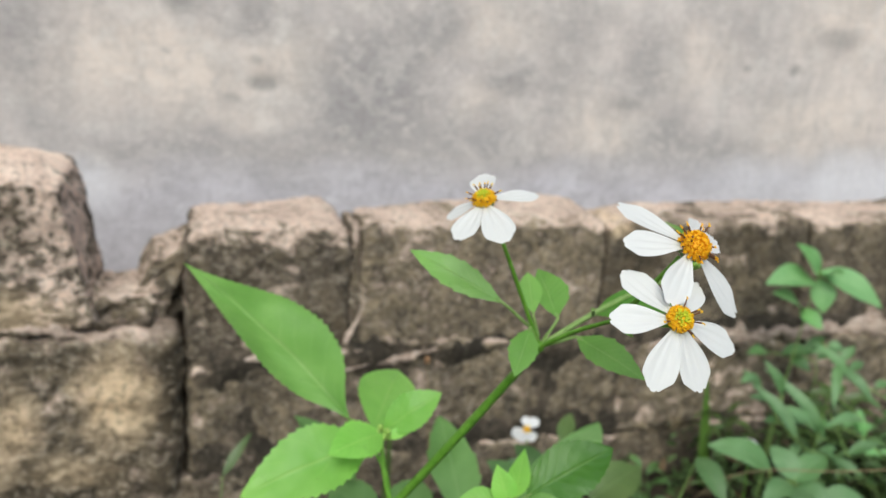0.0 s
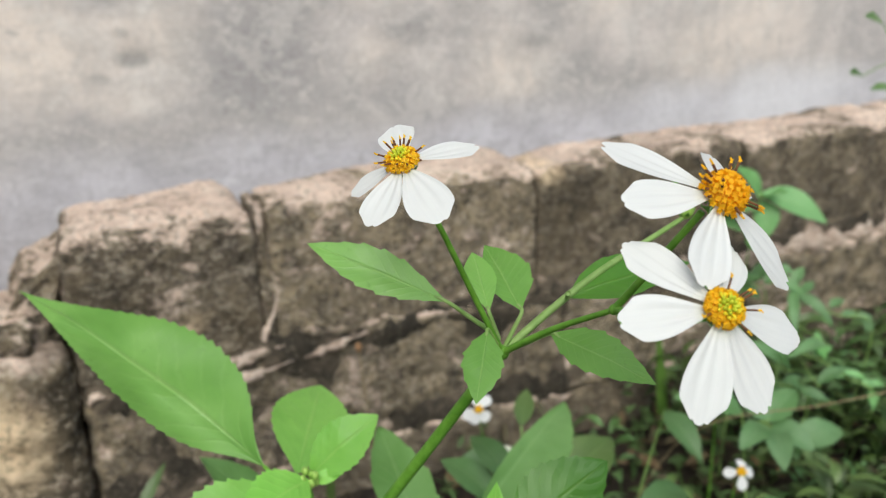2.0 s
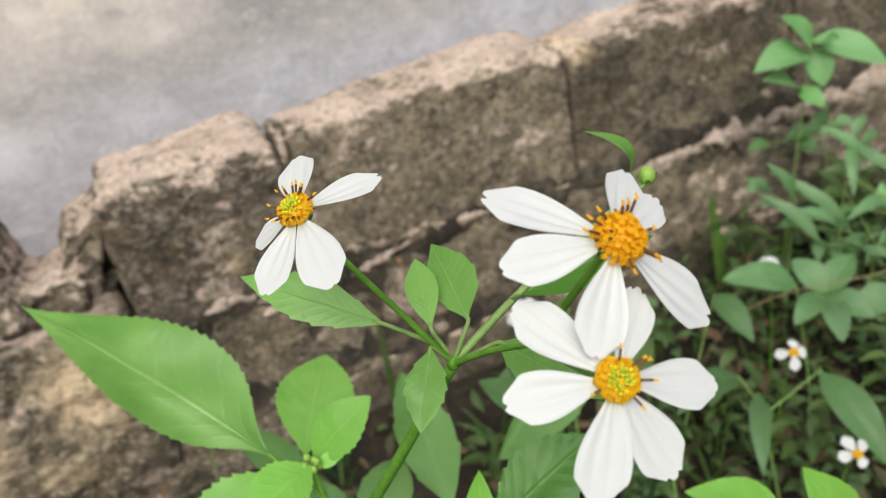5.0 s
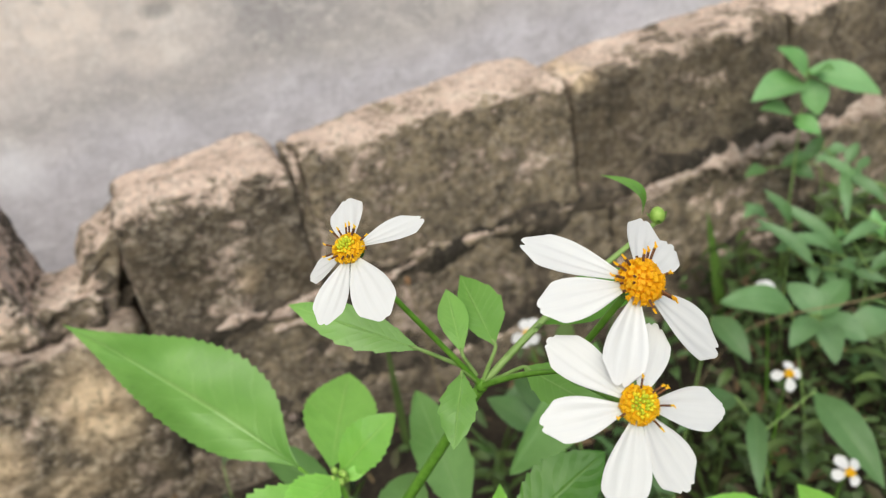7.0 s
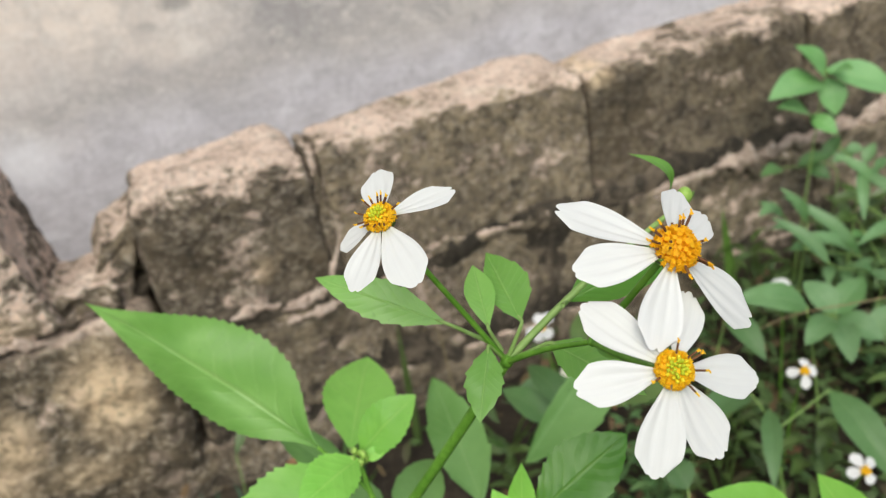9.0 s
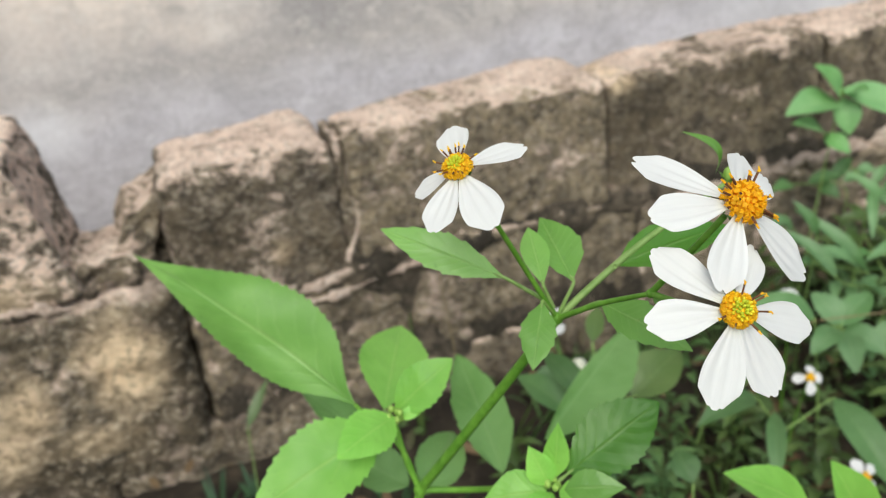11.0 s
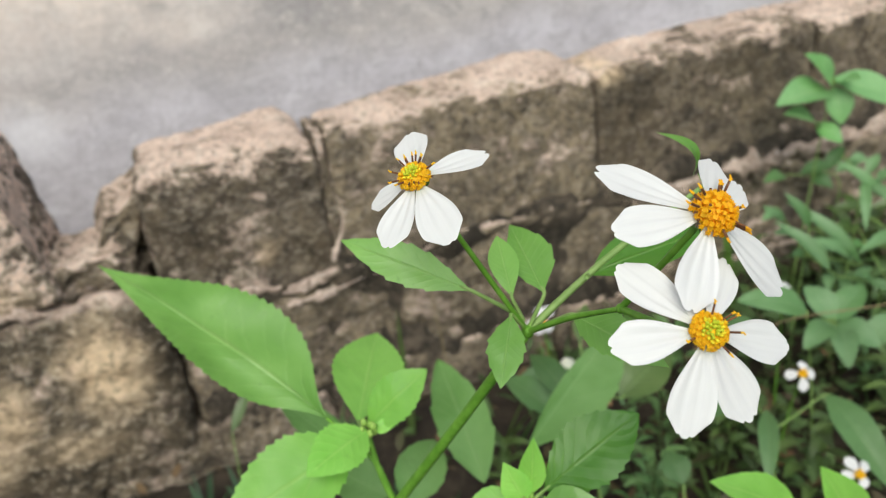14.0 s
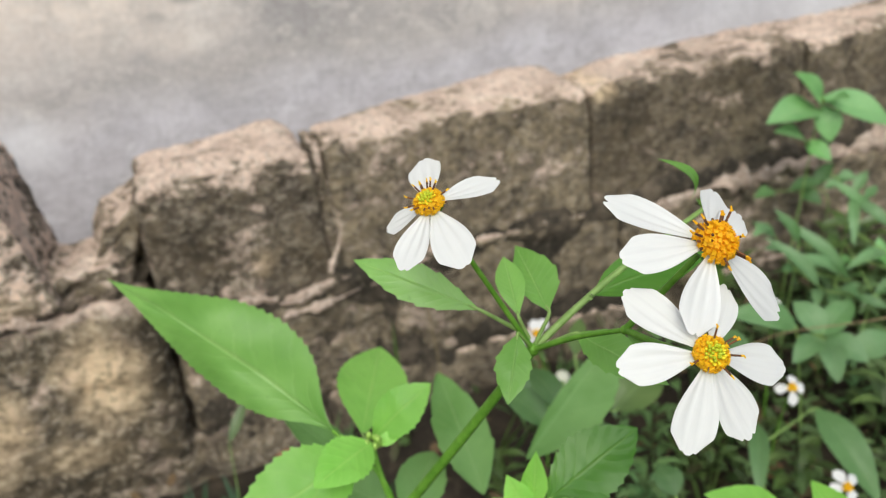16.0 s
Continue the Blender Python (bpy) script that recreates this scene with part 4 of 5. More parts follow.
for k in range(7):
    blob(b, SHOOT + Vector((0.0022 * math.cos(k * 2.4), 0.002 * math.sin(k * 2.4) - 0.002, 0.0015 + 0.0006 * k)), 0.0013, (0, 0, 1), 1.3, 5, 8)
part("shoot_tip", b, BUD, plant, "pale green cluster of tiny buds")

# second side shoot
S2 = Vector((0.0616, 0.3105, 0.3110))
leaf(plant, (0.0610, 0.3085, 0.3105), (0.0480, 0.3010, 0.3075), 0.0100, (-0.2, -0.5, 0.85), LEAF_YOUNG, teeth=8, nu=48, tooth=0.14, arch=0.10, cup=0.25)
leaf(plant, (0.0630, 0.3080, 0.3110), (0.0700, 0.2990, 0.3125), 0.0085, (-0.2, -0.5, 0.85), LEAF_YOUNG, teeth=8, nu=48, tooth=0.14, arch=0.12, cup=0.25)
leaf(plant, (0.0670, 0.3097, 0.3150), (0.1003, 0.3092, 0.3327), 0.0210, (-0.15, -0.55, 0.8), LEAF_DEEP, teeth=12, nu=60, tooth=0.11, arch=0.05, cup=0.14, widest=0.5, point=0.85, petiole=S2, wave=0.02)
leaf(plant, (0.0630, 0.3110, 0.3140), (0.0668, 0.3144, 0.3326), 0.0085, (-0.4, -0.8, 0.2), LEAF_YOUNG, teeth=6, nu=32, arch=0.04)
leaf(plant, (0.0605, 0.3100, 0.3125), (0.0564, 0.3149, 0.3269), 0.0095, (-0.2, -0.8, 0.3), LEAF_YOUNG, teeth=6, nu=32, arch=0.04)
leaf(plant, (0.0595, 0.3100, 0.3110), (0.0400, 0.3170, 0.3090), 0.0150, (-0.1, -0.5, 0.85), LEAF_YOUNG, teeth=8, nu=36, arch=0.06)
leaf(plant, (0.0640, 0.3060, 0.3130), (0.0790, 0.2945, 0.3180), 0.0110, (-0.2, -0.5, 0.85), teeth=7, nu=36, arch=0.08)
leaf(plant, (0.0600, 0.3060, 0.3100), (0.0500, 0.2900, 0.3050), 0.0130, (-0.2, -0.4, 0.9), LEAF_YOUNG, teeth=7, nu=36, arch=0.08)
b = bmesh.new()
for k in range(5):
    blob(b, S2 + Vector((0.0018 * math.cos(k * 2.4), 0.0016 * math.sin(k * 2.4) - 0.001, 0.001 + 0.0006 * k)), 0.0012, (0, 0, 1), 1.3, 5, 8)
part("shoot_tip", b, BUD, plant, "pale green cluster of tiny buds")

# broad lower leaves of the plant, behind its stem
leaf(plant, (0.0720, 0.3800, 0.2520), (0.0792, 0.4500, 0.2680), 0.0245, (-0.1, -0.6, 0.8), LEAF_PALE, cup=0.28, wave=0.05, teeth=5, nu=54, tooth=0.10, arch=0.03, point=0.85)
leaf(plant, (0.1001, 0.3967, 0.2456), (0.1803, 0.4486, 0.2560), 0.0280, (-0.25, -0.6, 0.75), LEAF_PALE, cup=0.28, wave=0.03, teeth=7, nu=54, tooth=0.06, arch=0.06, point=0.85, half=(1.35, 0.38))
leaf(plant, (0.0388, 0.3903, 0.2443), (0.0643, 0.4197, 0.2480), 0.0220, (-0.1, -0.6, 0.8), LEAF_PALE, cup=0.28, wave=0.03, teeth=6, nu=42, tooth=0.06, arch=0.06, point=0.8)
leaf(plant, (0.0250, 0.4100, 0.2600), (0.0000, 0.4470, 0.2790), 0.0160, (0.2, -0.6, 0.7), LEAF_PALE, cup=0.28, wave=0.03, teeth=6, nu=42, tooth=0.06, arch=0.06)
leaf(plant, (0.0339, 0.3982, 0.2449), (0.0140, 0.4250, 0.2490), 0.0205, (0.0, -0.6, 0.8), LEAF_PALE, cup=0.28, wave=0.03, teeth=6, nu=42, tooth=0.06, arch=0.06, point=0.8)


# ---- weeds and small things along the foot of the wall ----
def weed(root, leaves, material=None, label="low green weed with soft oval leaves", group="", thick=0.0012, name="weed", **shape):
    """A stem from the ground through the leaf bases, each leaf on a short stalk."""
    root = Vector(root)
    tops = sorted((Vector(b) for b, _, _ in leaves), key=lambda v: v.z)
    top = tops[-1]
    bend = root.lerp(top, 0.5) + Vector((0.01 * noise.noise(root * 40), 0.01 * noise.noise(root * 50), 0.0))
    bm = bmesh.new()
    tube(bm, [root, bend, top], thick, thick * 0.55, 7, 6)
    ob = tagged(part(name, bm, STEM_PALE), label, "plant", group)
    path = smooth_path([root, bend, top], 6)
    style = dict(teeth=5, tooth=0.02, nu=18, nv=6, arch=0.06, cup=0.2, widest=0.42, point=0.9)
    style.update(shape)
    for b, t, w in leaves:
        b, t = Vector(b), Vector(t)
        joint = min(path, key=lambda q: (q - b).length + 0.4 * max(0, q.z - b.z))
        leaf(ob, b, t, w, (TO_EYE - b).normalized() * 0.6 + Vector((0, 0, 0.7)), material or LEAF_WEED, petiole=joint, **style)
    return ob


weed((-0.040, 0.61, 0.0), [((-0.0301, 0.62, 0.1295), (-0.0073, 0.64, 0.1534), 0.008)], LEAF_DARK, label="thin weed with one narrow dark leaf by the wall foot", name="weed", thick=0.0007)
# plant that leans on the low wall
weed((0.54, 0.70, 0.0), [((0.5530, 0.6900, 0.2380), (0.5194, 0.6900, 0.2761), 0.024), ((0.5510, 0.6890, 0.2460), (0.6022, 0.6500, 0.2206), 0.030), ((0.5500, 0.6900, 0.2345), (0.4827, 0.6800, 0.2410), 0.034), ((0.5540, 0.6880, 0.2380), (0.5512, 0.6720, 0.2070), 0.024), ((0.5413, 0.6900, 0.2024), (0.4931, 0.6800, 0.2304), 0.024), ((0.5389, 0.6900, 0.2045), (0.5480, 0.6650, 0.1926), 0.018), ((0.5560, 0.6860, 0.2400), (0.5480, 0.6560, 0.2560), 0.017)], LEAF_BRIGHT, label="tall bright green weed with pointed leaves leaning by the wall", cup=0.25, arch=0.08, point=0.9)
def runner(points, count, length, width, material, seed, label="thin creeping weed with small narrow leaves"):
    """A weed that creeps through the points, rooted below its last one, with small leaves on both sides."""
    r = random.Random(seed)
    last = Vector(points[-1])
    path = smooth_path([Vector(p) for p in points] + [Vector((last.x + 0.01, last.y + 0.02, 0.0))], 8)
    bm = bmesh.new()
    tube(bm, path[::4] + [path[-1]], 0.0006, 0.0009, 6, 4)
    ob = tagged(part("creeping_weed", bm, STEM_PALE), label, "plant", "creeping weeds")
    top = 8 * (len(points) - 1)
    for k in range(count):
        p = path[min(top, round(top * (k + 0.3) / count))]
        a = r.uniform(0, 6.3)
        way = Vector((math.cos(a), 0.6 * math.sin(a) - 0.3, 0.35 * math.sin(a) + 0.1)).normalized()
        n = length * r.uniform(0.7, 1.2)
        leaf(ob, p + way * 0.003, p + way * n, width * r.uniform(0.8, 1.2), (TO_EYE - p).normalized() * 0.6 + Vector((r.uniform(-0.4, 0.4), 0, 0.7)), material, teeth=4, tooth=0.02, nu=16, nv=6, arch=0.10, cup=0.25, point=0.9)
    return ob


# trailing plant
weed((0.47, 0.62, 0.0), [((0.4816, 0.5675, 0.1339), (0.4411, 0.6119, 0.1876), 0.0116), ((0.4505, 0.5955, 0.1648), (0.4340, 0.6076, 0.1969), 0.0106), ((0.4760, 0.5711, 0.1370), (0.4282, 0.5809, 0.1688), 0.0126), ((0.4427, 0.5615, 0.1436), (0.4141, 0.5941, 0.1836), 0.0119)], LEAF_SAGE, cup=0.35, arch=0.12)
weed((0.53, 0.63, 0.0), [((0.5259, 0.5995, 0.1716), (0.5026, 0.6247, 0.2019), 0.0106), ((0.5203, 0.6070, 0.1813), (0.5294, 0.5709, 0.1657), 0.0106), ((0.5183, 0.6104, 0.1860), (0.4931, 0.5783, 0.1586), 0.0092), ((0.5171, 0.5661, 0.1509), (0.4689, 0.5601, 0.1554), 0.0119), ((0.4673, 0.5301, 0.1445), (0.4966, 0.5271, 0.1552), 0.0106)], LEAF_SAGE, cup=0.35, arch=0.12)
runner(((0.4464, 0.6300, 0.1714), (0.4633, 0.6100, 0.1338), (0.4840, 0.5900, 0.1109), (0.5109, 0.5700, 0.0983)), 11, 0.026, 0.0095, LEAF_SAGE, 61)
runner(((0.5433, 0.6600, 0.1835), (0.5658, 0.6400, 0.1564), (0.5881, 0.6100, 0.1425), (0.6064, 0.5900, 0.1336)), 10, 0.024, 0.0095, LEAF_SAGE, 62)
runner(((0.5378, 0.6200, 0.1129), (0.5551, 0.6000, 0.1105), (0.5723, 0.5800, 0.0962), (0.5839, 0.5600, 0.0845)), 10, 0.024, 0.0095, LEAF_BRIGHT, 63)
runner(((0.5301, 0.7150, 0.1465), (0.5602, 0.7100, 0.1400), (0.5882, 0.7000, 0.1273)), 5, 0.034, 0.015, LEAF_DULL, 64)
# round-leaved plant
weed((0.415, 0.53, 0.0), [((0.3902, 0.5294, 0.1425), (0.3407, 0.5446, 0.1620), 0.0244), ((0.4080, 0.5197, 0.1355), (0.4008, 0.5444, 0.1531), 0.0206), ((0.4073, 0.5188, 0.1337), (0.4430, 0.5288, 0.1496), 0.0206), ((0.4085, 0.5172, 0.1315), (0.4203, 0.4867, 0.1269), 0.0206), ((0.4047, 0.5188, 0.1322), (0.3690, 0.5061, 0.1322), 0.0187), ((0.4098, 0.5155, 0.1294), (0.3881, 0.4828, 0.1234), 0.0187), ((0.4243, 0.5049, 0.1191), (0.4615, 0.4971, 0.1260), 0.0244)], material=LEAF_SAGE, label="bushy weed with rounded bluish green leaves", point=0.7, arch=0.12)
# broad-leaved ones nearer
weed((0.33, 0.47, 0.0), [((0.3477, 0.4626, 0.1285), (0.3453, 0.3983, 0.0996), 0.0234), ((0.2962, 0.4606, 0.1380), (0.2621, 0.4163, 0.1260), 0.0125), ((0.3042, 0.4884, 0.1284), (0.2480, 0.4751, 0.1366), 0.0203)], LEAF_DULL, label="broad-leaved dull green weed", arch=0.12, cup=0.3)
weed((0.31, 0.56, 0.0), [((0.3346, 0.5495, 0.1465), (0.3335, 0.5059, 0.1330), 0.0187)], LEAF_DULL, label="broad-leaved dull green weed", arch=0.12, cup=0.3)
weed((0.155, 0.49, 0.0), [((0.1491, 0.4657, 0.1899), (0.1321, 0.5019, 0.2014), 0.0172), ((0.1557, 0.4589, 0.2025), (0.1507, 0.5022, 0.2120), 0.0156), ((0.1778, 0.5037, 0.1856), (0.1414, 0.5130, 0.1816), 0.0140)], LEAF_DULL, label="thin weed with dull green leaves", arch=0.12, cup=0.3)
weed((0.20, 0.49, 0.0), [((0.1941, 0.4714, 0.1806), (0.2401, 0.4872, 0.1916), 0.030), ((0.1888, 0.5087, 0.2002), (0.2067, 0.5328, 0.2100), 0.012)], LEAF_DARK, label="weed with one broad dark leaf")
weed((0.22, 0.42, 0.0), [((0.2097, 0.4281, 0.1420), (0.2110, 0.4489, 0.1510), 0.0170)], LEAF_DULL, label="broad-leaved dull green weed", arch=0.12, cup=0.3)
weed((0.21, 0.34, 0.0), [((0.1800, 0.3150, 0.2400), (0.1427, 0.3239, 0.2711), 0.0200), ((0.2000, 0.3060, 0.2260), (0.1850, 0.3131, 0.2670), 0.0220)], LEAF_YOUNG, label="bright green weed with toothed leaves", teeth=9, tooth=0.04, nu=40)


weed((1.03, 0.71, 0.0), [((0.7030, 0.7200, 0.3388), (0.6846, 0.7200, 0.3427), 0.016), ((0.7535, 0.7200, 0.3209), (0.7185, 0.7200, 0.3243), 0.014), ((0.7244, 0.7200, 0.3850), (0.6937, 0.7200, 0.3977), 0.022)], label="tall thin weed rising above the low wall")
weed((1.04, 0.69, 0.0), [((1.04, 0.69, 0.20), (0.99, 0.66, 0.235), 0.03), ((1.04, 0.69, 0.17), (1.08, 0.65, 0.20), 0.03), ((1.035, 0.69, 0.13), (0.985, 0.65, 0.14), 0.032), ((1.04, 0.69, 0.10), (1.06, 0.64, 0.11), 0.03)], LEAF_DARK, label="dark leafy weed at the far end of the wall")


def small_flower(root, centre, seed, open_up=0.9, rays=5, tilt=1.0, wide=0.0092):
    """A little white flower of the same kind on a thin stalk, farther off."""
    rng = random.Random(seed)
    root, c = Vector(root), Vector(centre)
    bm = bmesh.new()
    tube(bm, [root, root.lerp(c, 0.5) + Vector((0.01, 0.01, 0.01)), c], 0.0009, 0.0006, 7, 6)
    ob = tagged(part("small_flower", bm, STEM), "small white flower with a yellow centre on a thin stalk", "flower", "small white flowers")
    ax = (Vector((-0.3, -0.6, 0.6)) + tilt * Vector((rng.uniform(-0.6, 0.6), rng.uniform(-0.3, 0.3), rng.uniform(-0.4, 0.3)))).normalized()
    side = ax.orthogonal().normalized()
    up = ax.cross(side)
    for k in range(rays):
        a = 2 * math.pi * k / rays + seed + 0.75 * rng.random()
        out = side * math.cos(a) + up * math.sin(a)
        e = c + out * (0.0088 + 0.0035 * rng.random()) * open_up - ax * rng.uniform(0.0, 0.004)
        part("petal", petal_bmesh(basis(c + out * 0.0008, e, ax), (e - c).length, wide + 0.0014 * rng.random(), 0.05, -0.2), PETAL, ob)
    d = bmesh.new()
    for k in range(16):
        r, a = 0.0030 * math.sqrt(k / 16), k * 2.4
        blob(d, c + (side * math.cos(a) + up * math.sin(a)) * r + ax * 0.001, 0.0009, ax, 1.3, 4, 6)
    part("disc", d, FLORET_PALE, ob)
    return ob


small_flower((0.21, 0.60, 0.0), (0.2065, 0.5997, 0.1561), 4, 1.1, 5, 0.0, 0.0078)
small_flower((0.335, 0.43, 0.0), (0.3266, 0.4105, 0.1114), 5, 0.95, 4, 0.3, 0.0064)
small_flower((0.335, 0.49, 0.0), (0.3331, 0.4710, 0.1459), 6, 1.0, 4, 0.3, 0.0064)
small_flower((0.40, 0.56, 0.0), (0.3909, 0.5559, 0.1439), 7, 0.8)
bm = bmesh.new()
tube(bm, [(0.205, 0.55, 0.0), (0.20, 0.545, 0.09), (0.1898, 0.5286, 0.1650)], 0.0009, 0.0006, 7, 6)
bud = tagged(part("flower_bud", bm, STEM), "closed white flower bud on a thin stalk", "flower bud")
b = bmesh.new()
blob(b, Vector((0.1898, 0.5286, 0.1685)), 0.0052, (0, 0, 1), 1.0, 8, 12)
part("bud_petals", b, PETAL, bud)

# undergrowth: a few kinds of weed, copied over the strip in front of the wall
rng = random.Random(11)


def small_weed(seed, height, pairs, size, material):
    r = random.Random(seed)
    leaves = []
    a = r.random() * 3
    for k in range(pairs):
        z = height * (0.35 + 0.65 * (k + 1) / pairs)
        a += 1.4
        for s in (0, math.pi):
            way = Vector((math.cos(a + s), math.sin(a + s), 0.15 + 0.35 * r.random()))
            b = Vector((0.004 * math.cos(a + s), 0.004 * math.sin(a + s), z))
            n = size * (0.7 + 0.5 * r.random())
            leaves.append((b, b + way * n, n * (0.30 + 0.16 * r.random())))
    root = Vector((0, 0, -0.01))
    bm = bmesh.new()
    tube(bm, [root, (0.002, 0.001, height * 0.5), (0, 0, height)], 0.0009, 0.0005, 6, 5)
    ob = tagged(part("weed", bm, STEM_DARK), "low leafy green weed in the undergrowth by the wall", "plant", "undergrowth weeds")
    for b, t, w in leaves:
        leaf(ob, b, t, w, (0, -0.3, 1), material, teeth=5, tooth=0.03, nu=16, nv=6, arch=0.14, cup=0.3, point=0.85)
    return ob


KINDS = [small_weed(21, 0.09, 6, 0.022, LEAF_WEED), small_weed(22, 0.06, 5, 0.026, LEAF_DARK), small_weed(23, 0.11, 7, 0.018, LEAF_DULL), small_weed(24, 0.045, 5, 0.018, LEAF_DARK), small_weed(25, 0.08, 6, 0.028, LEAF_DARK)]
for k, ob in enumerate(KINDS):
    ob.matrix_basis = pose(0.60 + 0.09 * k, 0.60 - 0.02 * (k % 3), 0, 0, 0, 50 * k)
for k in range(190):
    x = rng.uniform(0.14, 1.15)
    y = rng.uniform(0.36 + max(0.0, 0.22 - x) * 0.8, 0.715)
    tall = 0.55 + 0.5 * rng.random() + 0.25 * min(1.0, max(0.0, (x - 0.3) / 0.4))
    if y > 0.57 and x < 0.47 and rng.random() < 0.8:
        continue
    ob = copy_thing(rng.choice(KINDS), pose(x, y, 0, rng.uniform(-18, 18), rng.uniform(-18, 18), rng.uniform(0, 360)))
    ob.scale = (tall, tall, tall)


# ground cover: countless tiny leaves close to the soil
def ground_cover():
    bm = bmesh.new()
    r = random.Random(31)
    for k in range(5200):
        x = r.uniform(0.10, 1.15)
        y = r.uniform(0.30 + max(0.0, 0.24 - x) * 0.9, 0.735)
        if (y > 0.60 and x < 0.42 and r.random() < 0.75) or (x < 0.30 and r.random() < 0.6):
            continue
        z = 0.008 + 0.055 * r.random() ** 1.6 * min(1.0, 0.35 + (x - 0.1) * 2.0)
        n = r.uniform(0.005, 0.013)
        m = pose(x, y, z, r.uniform(-40, 40), r.uniform(-40, 40), r.uniform(0, 360))
        row = [bm.verts.new(m @ Vector((n * a, n * b, n * c))) for a, b, c in ((-1, 0, -0.1), (-0.35, 0.36, 0.12), (0.35, 0.30, 0.12), (1, 0, -0.15), (0.35, -0.30, 0.12), (-0.35, -0.36, 0.12), (-0.35, 0, 0.0), (0.35, 0, 0.0))]
        for f in ((0, 6, 1), (1, 6, 7, 2), (2, 7, 3), (3, 7, 4), (4, 7, 6, 5), (5, 6, 0)):
            bm.faces.new([row[i] for i in f])
    return tagged(part("ground_cover", bm, COVER), "dense low carpet of small green leaves on the soil", "ground cover", kind="stuff")


ground_cover()


# grass, dry stalks, litter
def blade(bm, root, tip, width, sag=0.1):
    root, tip = Vector(root), Vector(tip)
    d = tip - root
    side = d.cross(Vector((0.3, -1, 0.2))).normalized()
    rows = []
    for i in range(9):
        u = i / 8
        q = root + d * u + Vector((0, 0, -sag * d.length * u * u))
        w = width * (1 - u ** 2.2) * (0.6 + 0.4 * min(1, u * 5)) + 0.0001
        rows.append([bm.verts.new(q - side * w / 2), bm.verts.new(q + Vector((0, 0, -0.15 * w))), bm.verts.new(q + side * w / 2)])
    grid_faces(bm, rows)


def grass_tuft(root, count, height, seed, material, label, name="grass_tuft"):
    r = random.Random(seed)
    root = Vector(root)
    ob = tagged(new(name), label, "grass", "grass tufts")
    ob.location = root
    for k in range(count):
        bm = bmesh.new()
        a = r.uniform(0, 2 * math.pi)
        h = height * r.uniform(0.5, 1.1)
        blade(bm, (0.004 * math.cos(a), 0.004 * math.sin(a), -0.006), (h * 0.6 * math.cos(a), h * 0.6 * math.sin(a), h), r.uniform(0.003, 0.006), 0.25)
        part("blade", bm, material, ob)
    return ob


for k in range(40):
    x = rng.uniform(0.02, 0.75)
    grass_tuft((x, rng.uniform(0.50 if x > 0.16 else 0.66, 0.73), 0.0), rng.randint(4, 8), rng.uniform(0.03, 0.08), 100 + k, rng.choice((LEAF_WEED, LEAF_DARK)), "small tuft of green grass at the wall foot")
bm = bmesh.new()
blade(bm, (0.470, 0.70, 0.0), (0.4500, 0.70, 0.138), 0.020, 0.02)
tagged(part("broad_grass", bm, LEAF_BLADE), "single broad green grass blade before the wall", "grass")
bm = bmesh.new()
blade(bm, (0.117, 0.70, -0.005), (0.121, 0.70, 0.139), 0.0085, 0.0)
tagged(part("broad_grass", bm, LEAF_DARK), "single dark green grass blade before the wall", "grass")
for x, y, h, count in ((-0.110, 0.690, 0.055, 6), (-0.072, 0.685, 0.070, 7), (-0.040, 0.690, 0.060, 6), (0.020, 0.655, 0.060, 6), (0.070, 0.620, 0.070, 7), (0.110, 0.590, 0.060, 6), (0.055, 0.690, 0.050, 5)):
    grass_tuft((x, y, 0.0), count, 0.65 * h, round(1000 * (x + 1)), GRASS_BLUE, "small tuft of dark bluish grass at the wall foot")
bm = bmesh.new()
tube(bm, [(0.160, 0.700, 0.0), (0.158, 0.702, 0.08), (0.1505, 0.700, 0.171)], 0.0008, 0.0005, 6, 6)
stalk = tagged(part("grass_stalk", bm, DRY), "thin grey-green grass stalk with a reddish tip", "grass stalk")
bm = bmesh.new()
blob(bm, Vector((0.1505, 0.700, 0.173)), 0.0028, (0, 0, 1), 1.5, 6, 8)
part("seed_tip", bm, DEAD_LEAF, stalk)
bm = bmesh.new()
tube(bm, [(0.56, 0.45, 0.175), (0.423, 0.4797, 0.168), (0.3445, 0.5363, 0.1294), (0.30, 0.57, 0.0)], 0.0006, 0.0004, 6, 8)
tagged(part("dry_stalk", bm, DRY), "thin dry straw-coloured grass stalk", "grass stalk")

# broken mortar on the wall face
def mortar_ridge(points, r0, r1, flat=0.6, material=None, ragged=1.0):
    """A crumbling lip of mortar: thick and thin by turns, here and there broken off."""
    bm = bmesh.new()
    path = smooth_path([Vector(p) for p in points], 30)
    n = len(path)
    rows = []
    for i, p in enumerate(path):
        u = i / (n - 1)
        r = (r0 + (r1 - r0) * u) * min(1.0, 8 * u + 0.1, 8 * (1 - u) + 0.1)
        r *= max(0.12, 0.75 + ragged * (1.5 * noise.noise(p * 50) + 0.45 * noise.noise(p * 130)))
        row = []
        for k in range(10):
            a = math.pi * (k / 9 * 1.3 - 0.15)
            q = Vector((0, -math.sin(a) * r * flat, math.cos(a) * r))
            w = p + q
            q *= 1 + ragged * (0.55 * noise.noise(w * 170) + 0.25 * noise.noise(w * 480))
            row.append(bm.verts.new(p + q + Vector((0, 0.0015, 0.4 * r * noise.noise(p * 90)))))
        rows.append(row)
    grid_faces(bm, rows)
    return part("mortar_ridge", bm, material or ROOT_MORTAR, low_wall)


